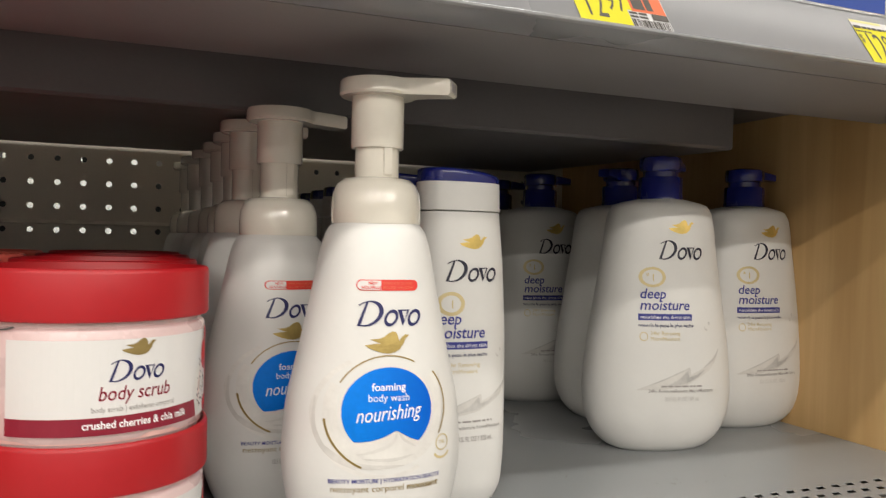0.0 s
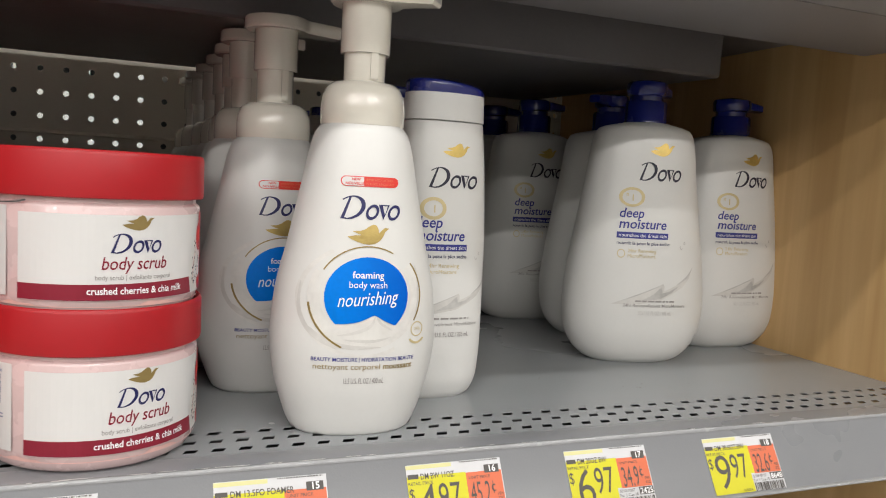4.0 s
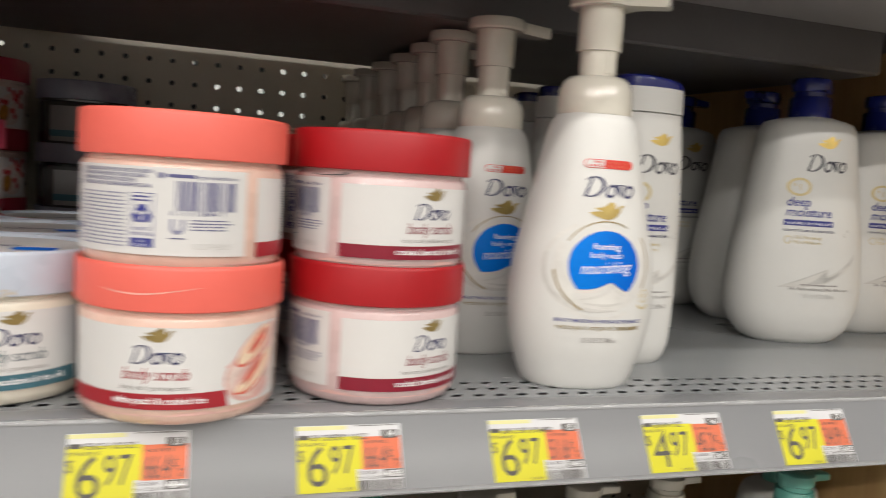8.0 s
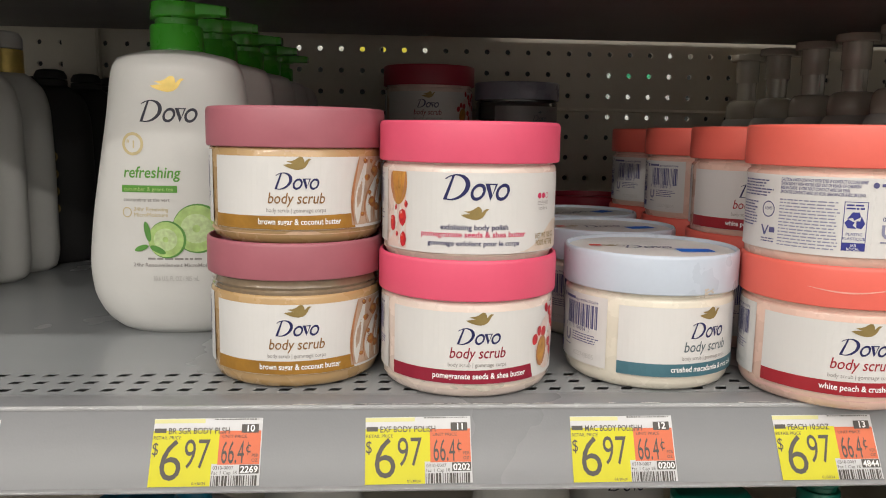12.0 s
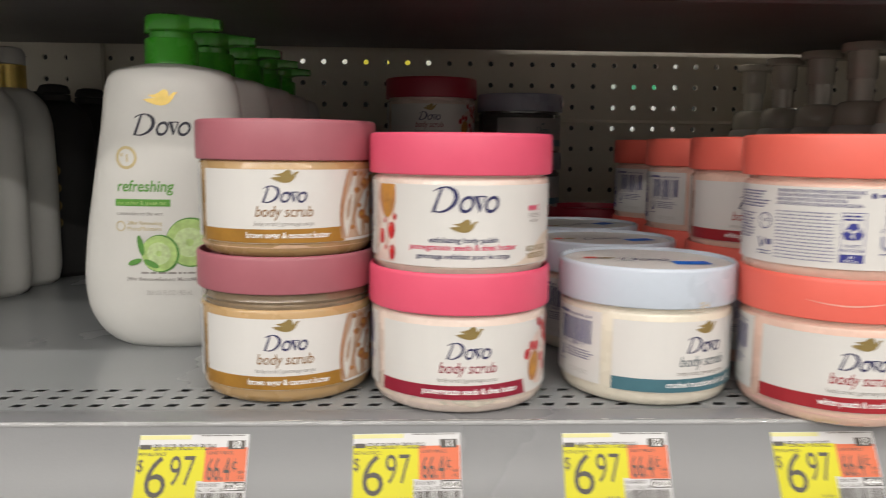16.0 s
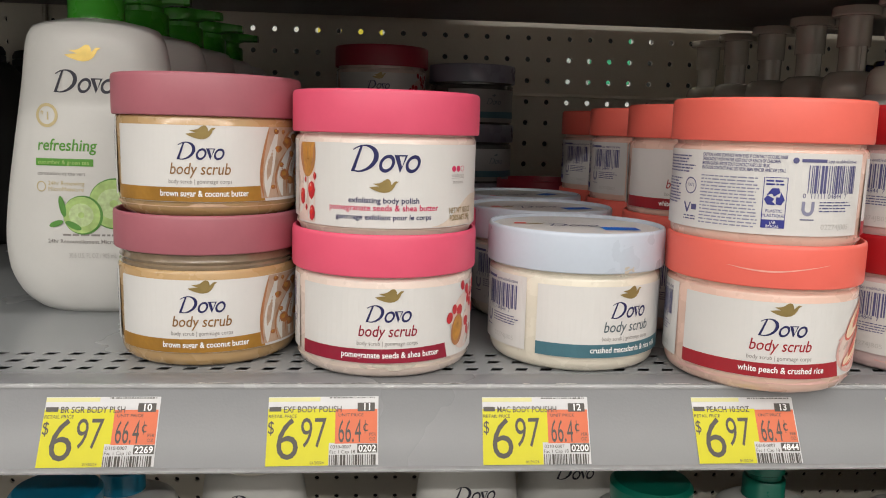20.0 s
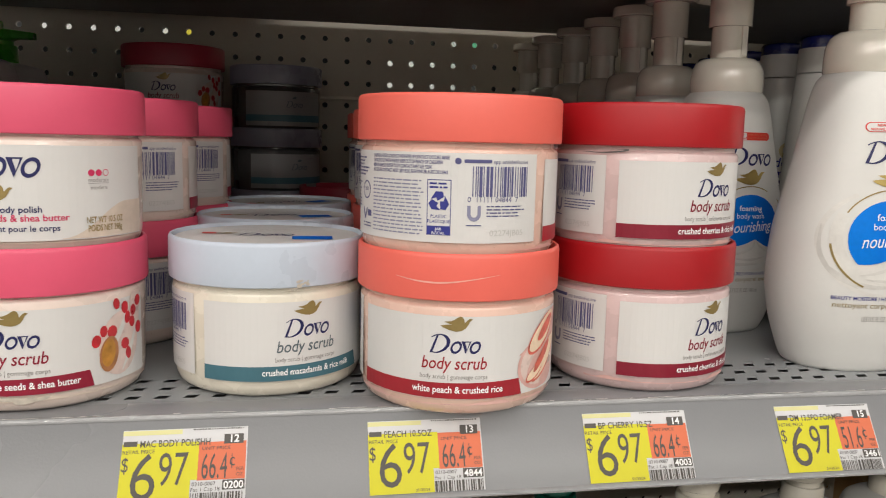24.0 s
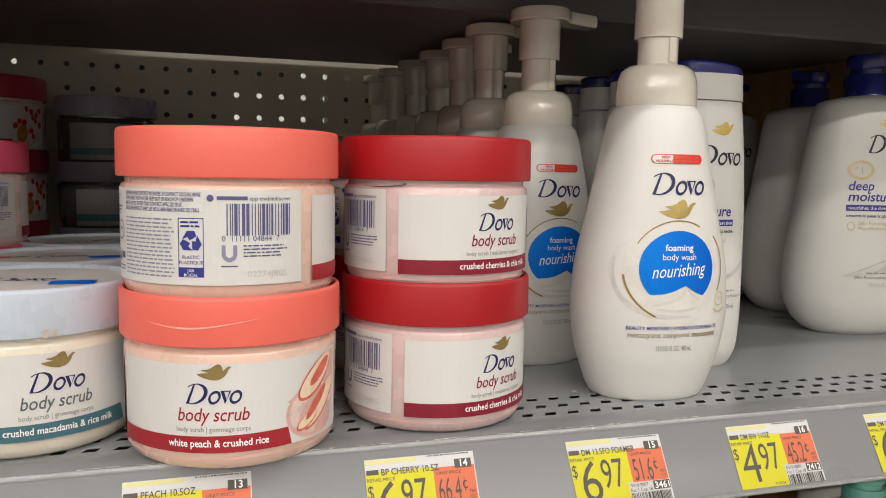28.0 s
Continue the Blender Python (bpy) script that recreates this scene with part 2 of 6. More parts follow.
M = dict(
    deck=worn_metal("grey_shelf_paint", (0.285, 0.298, 0.307), 0.26),
    rail=worn_metal("grey_rail_plastic", (0.225, 0.23, 0.24), 0.29),
    steel=material("worn_pale_edge", (0.30, 0.305, 0.31), 0.2, 0.0, scale=60, vary=0.12, coat=0.5),
    board=material("pegboard_paint", (0.73, 0.685, 0.585), 0.5, vary=0.05, scale=14, bump=0.08),
    wood=wood_material(),
    floor=material("hall_floor", (0.50, 0.485, 0.46), 0.25, vary=0.08, scale=2),
    # for the added, unseen partition that returns fill light
    partition=material("fill_wall_paint", (0.57, 0.55, 0.52), 0.7, vary=0.06, scale=3),
    # both steels are darker than the shelf paint: shade below a shelf, in colour
    shaded_steel=material("shaded_steel", (0.116, 0.110, 0.112), 0.40, vary=0.10, scale=12, rough_vary=0.03),
    flange=material("shaded_brown_steel", (0.215, 0.204, 0.203), 0.45, vary=0.06, scale=9, rough_vary=0.03),
    # near-black colour for white bottles far back, with deep shadow in it
    shadow_plastic=material("shadowed_white_plastic", (0.022, 0.021, 0.021), 0.6, vary=0.1, scale=30),
    fine_ink=material("faint_violet_ink", (0.24, 0.24, 0.35), 0.5, vary=0.1),
    wall=material("hall_paint", (0.33, 0.32, 0.305), 0.8, vary=0.05, scale=2),
    white=material("white_bottle_plastic", (0.665, 0.66, 0.635), 0.34, vary=0.025, scale=30, spread=0.02, coat=0.15, rough_vary=0.06),
    ivory=material("ivory_pump_plastic", (0.72, 0.685, 0.60), 0.16, vary=0.03, scale=40, coat=0.8, rough_vary=0.05),
    blue_cap=material("cobalt_blue_plastic", (0.007, 0.013, 0.15), 0.22, vary=0.06, coat=0.5),
    green_cap=material("bright_green_plastic", (0.06, 0.42, 0.03), 0.28, vary=0.06, coat=0.4),
    teal_cap=material("deep_green_plastic", (0.0, 0.15, 0.10), 0.35, vary=0.06, coat=0.3),
    mint_cap=material("mint_plastic", (0.16, 0.47, 0.40), 0.35, vary=0.06, coat=0.3),
    aqua_cap=material("aqua_blue_plastic", (0.0, 0.20, 0.36), 0.35, vary=0.06, coat=0.3),
    gold=material("gold_foil", (0.72, 0.53, 0.16), 0.36, 0.6, vary=0.15, scale=120),
    gold_satin=material("satin_gold_foil", (0.50, 0.375, 0.13), 0.34, 0.7, vary=0.15, scale=120),
    gold_ink=material("gold_ink", (0.31, 0.225, 0.08), 0.42, 0.4, vary=0.12, scale=120),
    pale_gold=material("pale_gold_ink", (0.60, 0.50, 0.27), 0.45, 0.2, vary=0.1, scale=120),
    navy=material("navy_ink", (0.012, 0.014, 0.09), 0.4, vary=0.05),
    black_ink=material("dark_blue_black_ink", (0.012, 0.012, 0.03), 0.4, vary=0.05),
    blue_ink=material("royal_blue_ink", (0.028, 0.034, 0.235), 0.42, vary=0.05),
    code_ink=material("violet_blue_ink", (0.09, 0.09, 0.22), 0.45, vary=0.05),
    grey_ink=material("grey_ink", (0.28, 0.26, 0.25), 0.5, vary=0.1),
    light_ink=material("light_grey_ink", (0.52, 0.51, 0.49), 0.5, vary=0.1),
    white_ink=material("white_ink", (0.86, 0.86, 0.86), 0.45, vary=0.02),
    paper=material("white_label", (0.665, 0.655, 0.64), 0.38, vary=0.02, scale=25, coat=0.15),
    disc=material("azure_blue_ink", (0.0, 0.185, 0.72), 0.5, vary=0.14, scale=22),
    red_ink=material("red_ink", (0.66, 0.035, 0.025), 0.4, vary=0.05),
    wine_ink=material("wine_red_ink", (0.26, 0.008, 0.03), 0.4, vary=0.08),
    cherry_ink=material("dark_cherry_ink", (0.22, 0.008, 0.025), 0.4, vary=0.08),
    brick_ink=material("brick_red_ink", (0.33, 0.015, 0.025), 0.4, vary=0.08),
    pink_ink=material("raspberry_ink", (0.60, 0.03, 0.11), 0.42, vary=0.06),
    ochre_ink=material("ochre_gold_ink", (0.38, 0.19, 0.03), 0.38, 0.25, vary=0.2, scale=45),
    brown_ink=material("brown_ink", (0.24, 0.12, 0.035), 0.42, vary=0.08),
    petrol_ink=material("petrol_blue_ink", (0.055, 0.15, 0.19), 0.4, vary=0.08),
    # label tone of the back jars, lowered for the shade there
    dim_paper=material("shaded_grey_label", (0.29, 0.285, 0.285), 0.35, vary=0.06),
    slate_ink=material("slate_ink", (0.10, 0.13, 0.15), 0.42, vary=0.08),
    leaf_ink=material("leaf_green_ink", (0.10, 0.33, 0.035), 0.42, vary=0.08),
    cucumber=material("cucumber_flesh", (0.42, 0.60, 0.20), 0.4, vary=0.22, scale=170),
    cucumber_rind=material("cucumber_rind", (0.10, 0.29, 0.05), 0.4, vary=0.2, scale=120),
    cucumber_core=material("cucumber_core", (0.52, 0.66, 0.33), 0.4, vary=0.25, scale=260),
    tag_yellow=material("tag_yellow", (0.63, 0.59, 0.012), 0.55, vary=0.03, scale=60),
    tag_pale=material("tag_fade", (0.66, 0.64, 0.30), 0.55, vary=0.03, scale=60),
    tag_orange=material("tag_orange", (0.68, 0.16, 0.07), 0.55, vary=0.04, scale=60),
    tag_paper=material("tag_paper", (0.62, 0.62, 0.63), 0.55, vary=0.03, scale=80),
    tag_ink=material("tag_print", (0.085, 0.078, 0.07), 0.6, vary=0.12, scale=200),
    coral=material("coral_lid_plastic", (0.81, 0.145, 0.108), 0.42, vary=0.03, scale=40, spread=0.02),
    red=material("red_lid_plastic", (0.375, 0.005, 0.010), 0.43, vary=0.04, scale=40, spread=0.02),
    pink=material("raspberry_lid_plastic", (0.73, 0.09, 0.17), 0.45, vary=0.03, scale=40, spread=0.02),
    mauve=material("mauve_lid_plastic", (0.37, 0.115, 0.145), 0.42, vary=0.05, scale=40, spread=0.03),
    lilac=material("lilac_lid_plastic", (0.51, 0.57, 0.66), 0.32, vary=0.04, scale=40, spread=0.02),
    # lilac lid and jar body, darkened for the shade at the back
    dusk=material("shaded_lilac_plastic", (0.31, 0.32, 0.40), 0.3, vary=0.05, scale=40),
    smoke=material("shaded_smoky_plastic", (0.07, 0.07, 0.07), 0.10, vary=0.2, scale=60, coat=0.8),
    crimson=material("crimson_lid_plastic", (0.42, 0.03, 0.06), 0.42, vary=0.04, scale=40),
    peach_cream=speckled("peach_cream", (0.74, 0.51, 0.42), (0.62, 0.36, 0.28), 330, 0.25, 0.28),
    cherry_cream=speckled("cherry_cream", (0.64, 0.475, 0.465), (0.42, 0.15, 0.17), 330, 0.22, 0.28),
    pom_cream=speckled("pomegranate_cream", (0.74, 0.62, 0.55), (0.45, 0.25, 0.2), 330, 0.2, 0.28),
    brown_cream=speckled("brown_sugar_cream", (0.47, 0.305, 0.14), (0.30, 0.15, 0.05), 400, 0.3, 0.28),
    mac_cream=speckled("macadamia_cream", (0.73, 0.68, 0.57), (0.52, 0.42, 0.30), 330, 0.18, 0.28),
    swirl=material("white_swirl_print", (0.67, 0.655, 0.62), 0.4, vary=0.10, scale=60),
    swirl_shade=material("grey_swirl_print", (0.57, 0.555, 0.525), 0.42, vary=0.12, scale=70),
    splash_grey=material("splash_grey_print", (0.47, 0.46, 0.44), 0.42, vary=0.25, scale=60),
    wave_print=material("beige_wave_print", (0.64, 0.54, 0.45), 0.4, vary=0.1, scale=120),
    tan_swirl=material("tan_swirl_print", (0.47, 0.33, 0.24), 0.4, vary=0.25, scale=130),
    almond_print=material("almond_print", (0.48, 0.22, 0.035), 0.35, vary=0.35, scale=140),
    heart_print=material("peach_heart_print", (0.62, 0.13, 0.09), 0.4, vary=0.35, scale=300),
    fold_print=material("tan_fold_print", (0.56, 0.37, 0.24), 0.42, vary=0.2, scale=150),
    crumb_print=material("sugar_crumb_print", (0.36, 0.13, 0.035), 0.42, vary=0.4, scale=400),
    drop_print=material("clear_drop_print", (0.68, 0.54, 0.49), 0.3, vary=0.12, scale=120),
    bare=material("bare_scuffed_edge", (0.66, 0.65, 0.63), 0.45, vary=0.2, scale=150),
    chip=material("chipped_paint", (0.07, 0.068, 0.065), 0.6, vary=0.3, scale=200),
    scratch=material("pale_scratch", (0.80, 0.40, 0.33), 0.5, vary=0.1, scale=200),
    smear=material("dried_scrub", (0.50, 0.45, 0.38), 0.7, vary=0.2, scale=300),
    skin_print=material("peach_flesh_print", (0.80, 0.63, 0.46), 0.4, vary=0.15, scale=160),
    seed_print=material("ruby_seed_print", (0.50, 0.02, 0.03), 0.35, vary=0.35, scale=250),
    nut_print=material("nut_brown_print", (0.40, 0.17, 0.07), 0.4, vary=0.3, scale=220),
    amber_print=material("amber_print", (0.48, 0.20, 0.03), 0.4, vary=0.3, scale=150),
    blush_print=material("blush_print", (0.66, 0.40, 0.36), 0.4, vary=0.14, scale=120),
    shop_wall=material("pale_shop_wall", (0.75, 0.75, 0.74), 0.7, vary=0.1, scale=3),
    goods_green=material("green_card", (0.05, 0.45, 0.22), 0.5),
    goods_yellow=material("yellow_card", (0.75, 0.65, 0.05), 0.5),
    goods_pink=material("pink_card", (0.75, 0.2, 0.25), 0.5),
    # clear plastic, coloured dark brown for the reflection in the jar's shoulder
    clear=material("dark_reflection_plastic", (0.20, 0.145, 0.09), 0.15, coat=0.8, vary=0.2, scale=90),
    box_blue=material("blue_carton", (0.02, 0.06, 0.30), 0.45, vary=0.05),
    # for blocks added behind the board, which keep the next aisle's light out
    blocker_dark=material("dark_blocker_card", (0.02, 0.02, 0.022), 0.7, vary=0.2, scale=20),
)
M["disc"].node_tree.nodes["Principled BSDF"].inputs["Specular IOR Level"].default_value = 0.15


def fade_across(m, dark, x0, x1):
    """Lets an ink run to a darker tone from x0 to x1 across the bottle."""
    nt = m.node_tree
    b = nt.nodes["Principled BSDF"]
    tc = nt.nodes.new("ShaderNodeTexCoord")
    sep = nt.nodes.new("ShaderNodeSeparateXYZ")
    nt.links.new(tc.outputs["Object"], sep.inputs[0])
    mr = nt.nodes.new("ShaderNodeMapRange")
    mr.inputs["From Min"].default_value, mr.inputs["From Max"].default_value = x0, x1
    nt.links.new(sep.outputs["X"], mr.inputs["Value"])
    mix = nt.nodes.new("ShaderNodeMix")
    mix.data_type = "RGBA"
    mix.inputs["B"].default_value = (*dark, 1)
    old = b.inputs["Base Color"].links[0].from_socket
    nt.links.new(mr.outputs[0], mix.inputs["Factor"])
    nt.links.new(old, mix.inputs["A"])
    nt.links.new(mix.outputs["Result"], b.inputs["Base Color"])


fade_across(M["disc"], (0.0, 0.095, 0.52), -0.012, 0.024)

# ---- building helpers ----
from mathutils.geometry import tessellate_polygon

DECK = 1.20          # top of the shelf in view
STEP = 0.2925        # from one shelf to the next
BOARD = 0.923        # face of the perforated back board
PANEL = 0.552        # face of the wooden end panel


def part(name, geo, mat, parent=None, label="", smooth=40):
    """One mesh object from (vertices, faces), under a thing or a part."""
    me = bpy.data.meshes.new(name)
    me.from_pydata([tuple(v) for v in geo[0]], [], geo[1])
    me.materials.append(M[mat])
    if smooth:
        me.shade_smooth()
        me.set_sharp_from_angle(angle=radians(smooth))
    ob = new(name, me)
    ob.parent = parent
    return tagged(ob, label)


def lathe(profile, n=72):
    """A turned shape from (radius, height) pairs, closed on the axis at both ends."""
    vs, fs = [], []
    for r, z in profile:
        vs += [(r * math.sin(2 * math.pi * i / n), -r * math.cos(2 * math.pi * i / n), z) for i in range(n)]
    for k in range(len(profile) - 1):
        for i in range(n):
            j = (i + 1) % n
            fs.append((k * n + i, k * n + j, (k + 1) * n + j, (k + 1) * n + i))
    fs.append(tuple(reversed(range(n))))
    fs.append(tuple(range((len(profile) - 1) * n, len(profile) * n)))
    return vs, fs


def smooth_profile(rows, n=40):
    """Rows (height, half width, half depth) made dense by a monotone curve."""
    zs = [r[0] for r in rows]
    out = []
    for k in range(n + 1):
        z = zs[0] + (zs[-1] - zs[0]) * (1 - math.cos(math.pi * k / n)) / 2
        i = min(max(sum(q <= z for q in zs) - 1, 0), len(rows) - 2)
        h = zs[i + 1] - zs[i]
        u = (z - zs[i]) / h
        vals = [z]
        for c in (1, 2):
            def slope(j):
                if j <= 0 or j >= len(rows) - 1:
                    q = min(max(j, 1), len(rows) - 1)
                    return (rows[q][c] - rows[q - 1][c]) / (zs[q] - zs[q - 1])
                d0 = (rows[j][c] - rows[j - 1][c]) / (zs[j] - zs[j - 1])
                d1 = (rows[j + 1][c] - rows[j][c]) / (zs[j + 1] - zs[j])
                return 0 if d0 * d1 <= 0 else 2 * d0 * d1 / (d0 + d1)
            p0, p1, m0, m1 = rows[i][c], rows[i + 1][c], slope(i) * h, slope(i + 1) * h
            vals.append((2 * u**3 - 3 * u**2 + 1) * p0 + (u**3 - 2 * u**2 + u) * m0 + (-2 * u**3 + 3 * u**2) * p1 + (u**3 - u**2) * m1)
        out.append(tuple(vals))
    return out


def loft(rows, e=2.3, n=64):
    """A hollow-looking bottle body: superellipse rings, closed at both ends."""
    vs, fs = [], []
    for z, a, b in rows:
        for i in range(n):
            t = 2 * math.pi * i / n
            s, c = math.sin(t), -math.cos(t)
            vs.append((a * math.copysign(abs(s) ** (2 / e), s), b * math.copysign(abs(c) ** (2 / e), c), z))
    for k in range(len(rows) - 1):
        for i in range(n):
            j = (i + 1) % n
            fs.append((k * n + i, k * n + j, (k + 1) * n + j, (k + 1) * n + i))
    fs.append(tuple(reversed(range(n))))
    fs.append(tuple(range((len(rows) - 1) * n, len(rows) * n)))
    return vs, fs


def front_of(rows, e=2.3):
    """Maps a print at (across, height) onto the front of a lofted body."""
    def place(u, v, lift):
        k = min(max(sum(r[0] <= v for r in rows) - 1, 0), len(rows) - 2)
        f = (v - rows[k][0]) / (rows[k + 1][0] - rows[k][0])
        a = rows[k][1] * (1 - f) + rows[k + 1][1] * f
        b = rows[k][2] * (1 - f) + rows[k + 1][2] * f
        q = min(abs(u) / a, 0.985)
        return (math.copysign(q * a, u), -b * (1 - q ** e) ** (1 / e) - lift, v)
    return place


def round_of(radius):
    """Maps a print at (arc length, height) onto a jar of that radius."""
    def place(u, v, lift):
        t = u / radius
        return ((radius + lift) * math.sin(t), -(radius + lift) * math.cos(t), v)
    return place


def box_geo(x0, y0, z0, x1, y1, z1, c=0.0):
    """A box with chamfered edges of width c."""
    if not c:
        vs = [(x, y, z) for z in (z0, z1) for y in (y0, y1) for x in (x0, x1)]
        return vs, [(0, 2, 3, 1), (4, 5, 7, 6), (0, 1, 5, 4), (2, 6, 7, 3), (0, 4, 6, 2), (1, 3, 7, 5)]
    bm = bmesh.new()
    bmesh.ops.create_cube(bm, size=1)
    for v in bm.verts:
        v.co = Vector(((x0 + x1) / 2 + v.co.x * (x1 - x0), (y0 + y1) / 2 + v.co.y * (y1 - y0), (z0 + z1) / 2 + v.co.z * (z1 - z0)))
    bmesh.ops.bevel(bm, geom=list(bm.edges), offset=c, segments=2, affect="EDGES")
    geo = [tuple(v.co) for v in bm.verts], [tuple(v.index for v in f.verts) for f in bm.faces]
    bm.free()
    return geo


def extrude_x(outline, x0, x1, n=1):
    """A bar along x with the closed outline of (y, z) pairs."""
    k = len(outline)
    vs = [(x0 + (x1 - x0) * s / n, y, z) for s in range(n + 1) for y, z in outline]
    fs = [(s * k + i, s * k + (i + 1) % k, (s + 1) * k + (i + 1) % k, (s + 1) * k + i) for s in range(n) for i in range(k)]
    fs += [tuple(range(k)), tuple(reversed(range(n * k, n * k + k)))]
    return vs, fs


class Print:
    """A flat print made of plain shapes and words, to be laid on a surface."""

    def __init__(self):
        self.vs, self.fs = [], []

    def put(self, vs, fs):
        k = len(self.vs)
        self.vs += vs
        self.fs += [tuple(i + k for i in f) for f in fs]
        return self

    def rect(self, u0, v0, u1, v1, step=0.003, slant=0.0):
        n = max(1, math.ceil(abs(u1 - u0) / step))
        m = max(1, math.ceil(abs(v1 - v0) / (step * 2)))
        vs = [(u0 + (u1 - u0) * i / n + slant * (v0 + (v1 - v0) * j / m), v0 + (v1 - v0) * j / m) for j in range(m + 1) for i in range(n + 1)]
        fs = [(j * (n + 1) + i, j * (n + 1) + i + 1, (j + 1) * (n + 1) + i + 1, (j + 1) * (n + 1) + i) for j in range(m) for i in range(n)]
        return self.put(vs, fs)

    def band(self, u0, u1, low, high, step=0.003):
        """The area between two curves of u."""
        n = max(1, math.ceil((u1 - u0) / step))
        us = [u0 + (u1 - u0) * i / n for i in range(n + 1)]
        rows = 5
        vs = [(u, low(u) + (high(u) - low(u)) * j / rows) for j in range(rows + 1) for u in us]
        fs = [(j * (n + 1) + i, j * (n + 1) + i + 1, (j + 1) * (n + 1) + i + 1, (j + 1) * (n + 1) + i) for j in range(rows) for i in range(n)]
        return self.put(vs, fs)

    def ring(self, u, v, ru, rv, inner=0.0, a0=0.0, a1=360.0, n=28, slant=0.0, turn=0.0):
        """A disc, ring or arc; inner is the share of the radius left open."""
        rings = 2 if inner else 4
        vs, fs = [], []
        ct, st = math.cos(radians(turn)), math.sin(radians(turn))
        for k in range(rings + 1):
            q = inner + (1 - inner) * k / rings
            for i in range(n + 1):
                t = radians(a0 + (a1 - a0) * i / n)
                x, y = ru * q * math.cos(t), rv * q * math.sin(t)
                x, y = x * ct - y * st, x * st + y * ct
                vs.append((u + x + slant * y, v + y))
        for k in range(rings):
            for i in range(n):
                fs.append((k * (n + 1) + i, (k + 1) * (n + 1) + i, (k + 1) * (n + 1) + i + 1, k * (n + 1) + i + 1))
        return self.put(vs, fs)

    def poly(self, pts, u=0.0, v=0.0, s=1.0):
        tri = tessellate_polygon([[Vector((a, b, 0)) for a, b in pts]])
        pts = [(u + a * s, v + b * s) for a, b in pts]
        todo, mids, done = [tuple(t) for t in tri], {}, []
        while todo:                 # halve the long edges, so that the print follows a round body
            t = todo.pop()
            d, k = max((math.dist(pts[t[i]], pts[t[(i + 1) % 3]]), i) for i in range(3))
            if d < 0.0035:
                done.append(t)
                continue
            i, j, o = t[k], t[(k + 1) % 3], t[(k + 2) % 3]
            key = (min(i, j), max(i, j))
            if key not in mids:
                mids[key] = len(pts)
                pts.append(((pts[i][0] + pts[j][0]) / 2, (pts[i][1] + pts[j][1]) / 2))
            todo += [(i, mids[key], o), (mids[key], j, o)]
        return self.put(pts, done)

    def words(self, text, u, v, size, align="LEFT", bold=0.0, slant=0.0, wide=1.0, turn=0, span=0.0):
        vs, fs = lettering(text, bold, slant)
        w = max((p[0] for p in vs), default=0)
        wide = span / (w * size) if span else wide
        off = {"LEFT": 0, "CENTER": -w / 2, "RIGHT": -w}[align]
        pts = [((x + off) * size * wide, y * size) for x, y in vs]
        if turn:
            c, s_ = math.cos(radians(turn)), math.sin(radians(turn))
            pts = [(x * c - y * s_, x * s_ + y * c) for x, y in pts]
        return self.put([(u + x, v + y) for x, y in pts], fs)

    def lines(self, u0, u1, v_top, rows, pitch, thick, ragged=0.2, seed=1):
        """Writing too small to read: rows of short bars."""
        rnd = random.Random(seed)
        for k in range(rows):
            v, u = v_top - k * pitch, u0
            end = u1 - (u1 - u0) * ragged * rnd.random()
            while u < end:
                w = min(rnd.uniform(0.6, 2.6) * pitch, end - u)
                self.rect(u, v - thick, u + w, v, 0.004)
                u += w + pitch * 0.35
        return self

    def code(self, u0, u1, v0, v1, seed=3):
        """A bar code."""
        rnd = random.Random(seed)
        u = u0
        unit = (u1 - u0) / 62
        while u < u1 - unit:
            w = unit * rnd.choice((1, 1, 2, 3))
            self.rect(u, v0, min(u + w, u1), v1, 0.01)
            u += w + unit * rnd.choice((1, 1, 2))
        return self

    def mark(self, u, v, w):
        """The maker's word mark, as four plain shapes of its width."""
        s = w / 4.3
        n = 24
        vs, fs = [], []
        for i in range(n + 1):      # a slanted crescent, thick on its outer side
            t = radians(-116 + 256 * i / n)
            q = 0.10 + 0.20 * max(0, math.cos(t)) ** 0.8
            for k in (1.0, 1.0 - q):
                x, y = 0.93 * k * math.cos(t), 0.79 * k * math.sin(t)
                vs.append((u + s * (-1.27 + x + 0.28 * y), v + s * (0.74 + y)))
        for i in range(n):
            fs.append((2 * i, 2 * i + 1, 2 * i + 3, 2 * i + 2))
        self.put(vs, fs)
        self.poly([(-1.96, -0.02), (-1.74, -0.02), (-1.24, 1.44), (-1.38, 1.44)], u, v, s)
        self.ring(u + 0.16 * s, v + 0.47 * s, 0.44 * s, 0.52 * s, 0.62, 0, 360, 20, 0.25)
        self.poly([(0.58, 0.98), (0.84, 0.98), (1.02, 0.30), (0.90, -0.04)], u, v, s).poly([(0.90, -0.04), (1.02, 0.30), (1.24, 0.98), (1.36, 0.98)], u, v, s).rect(u + 0.62 * s, v + 0.90 * s, u + 1.32 * s, v + 0.98 * s)
        self.ring(u + 1.68 * s, v + 0.47 * s, 0.44 * s, 0.52 * s, 0.62, 0, 360, 20, 0.25)
        return self

    def emblem(self, u, v, w):
        """The maker's emblem, as a body and a wing of plain shapes."""
        s = w / 2.0
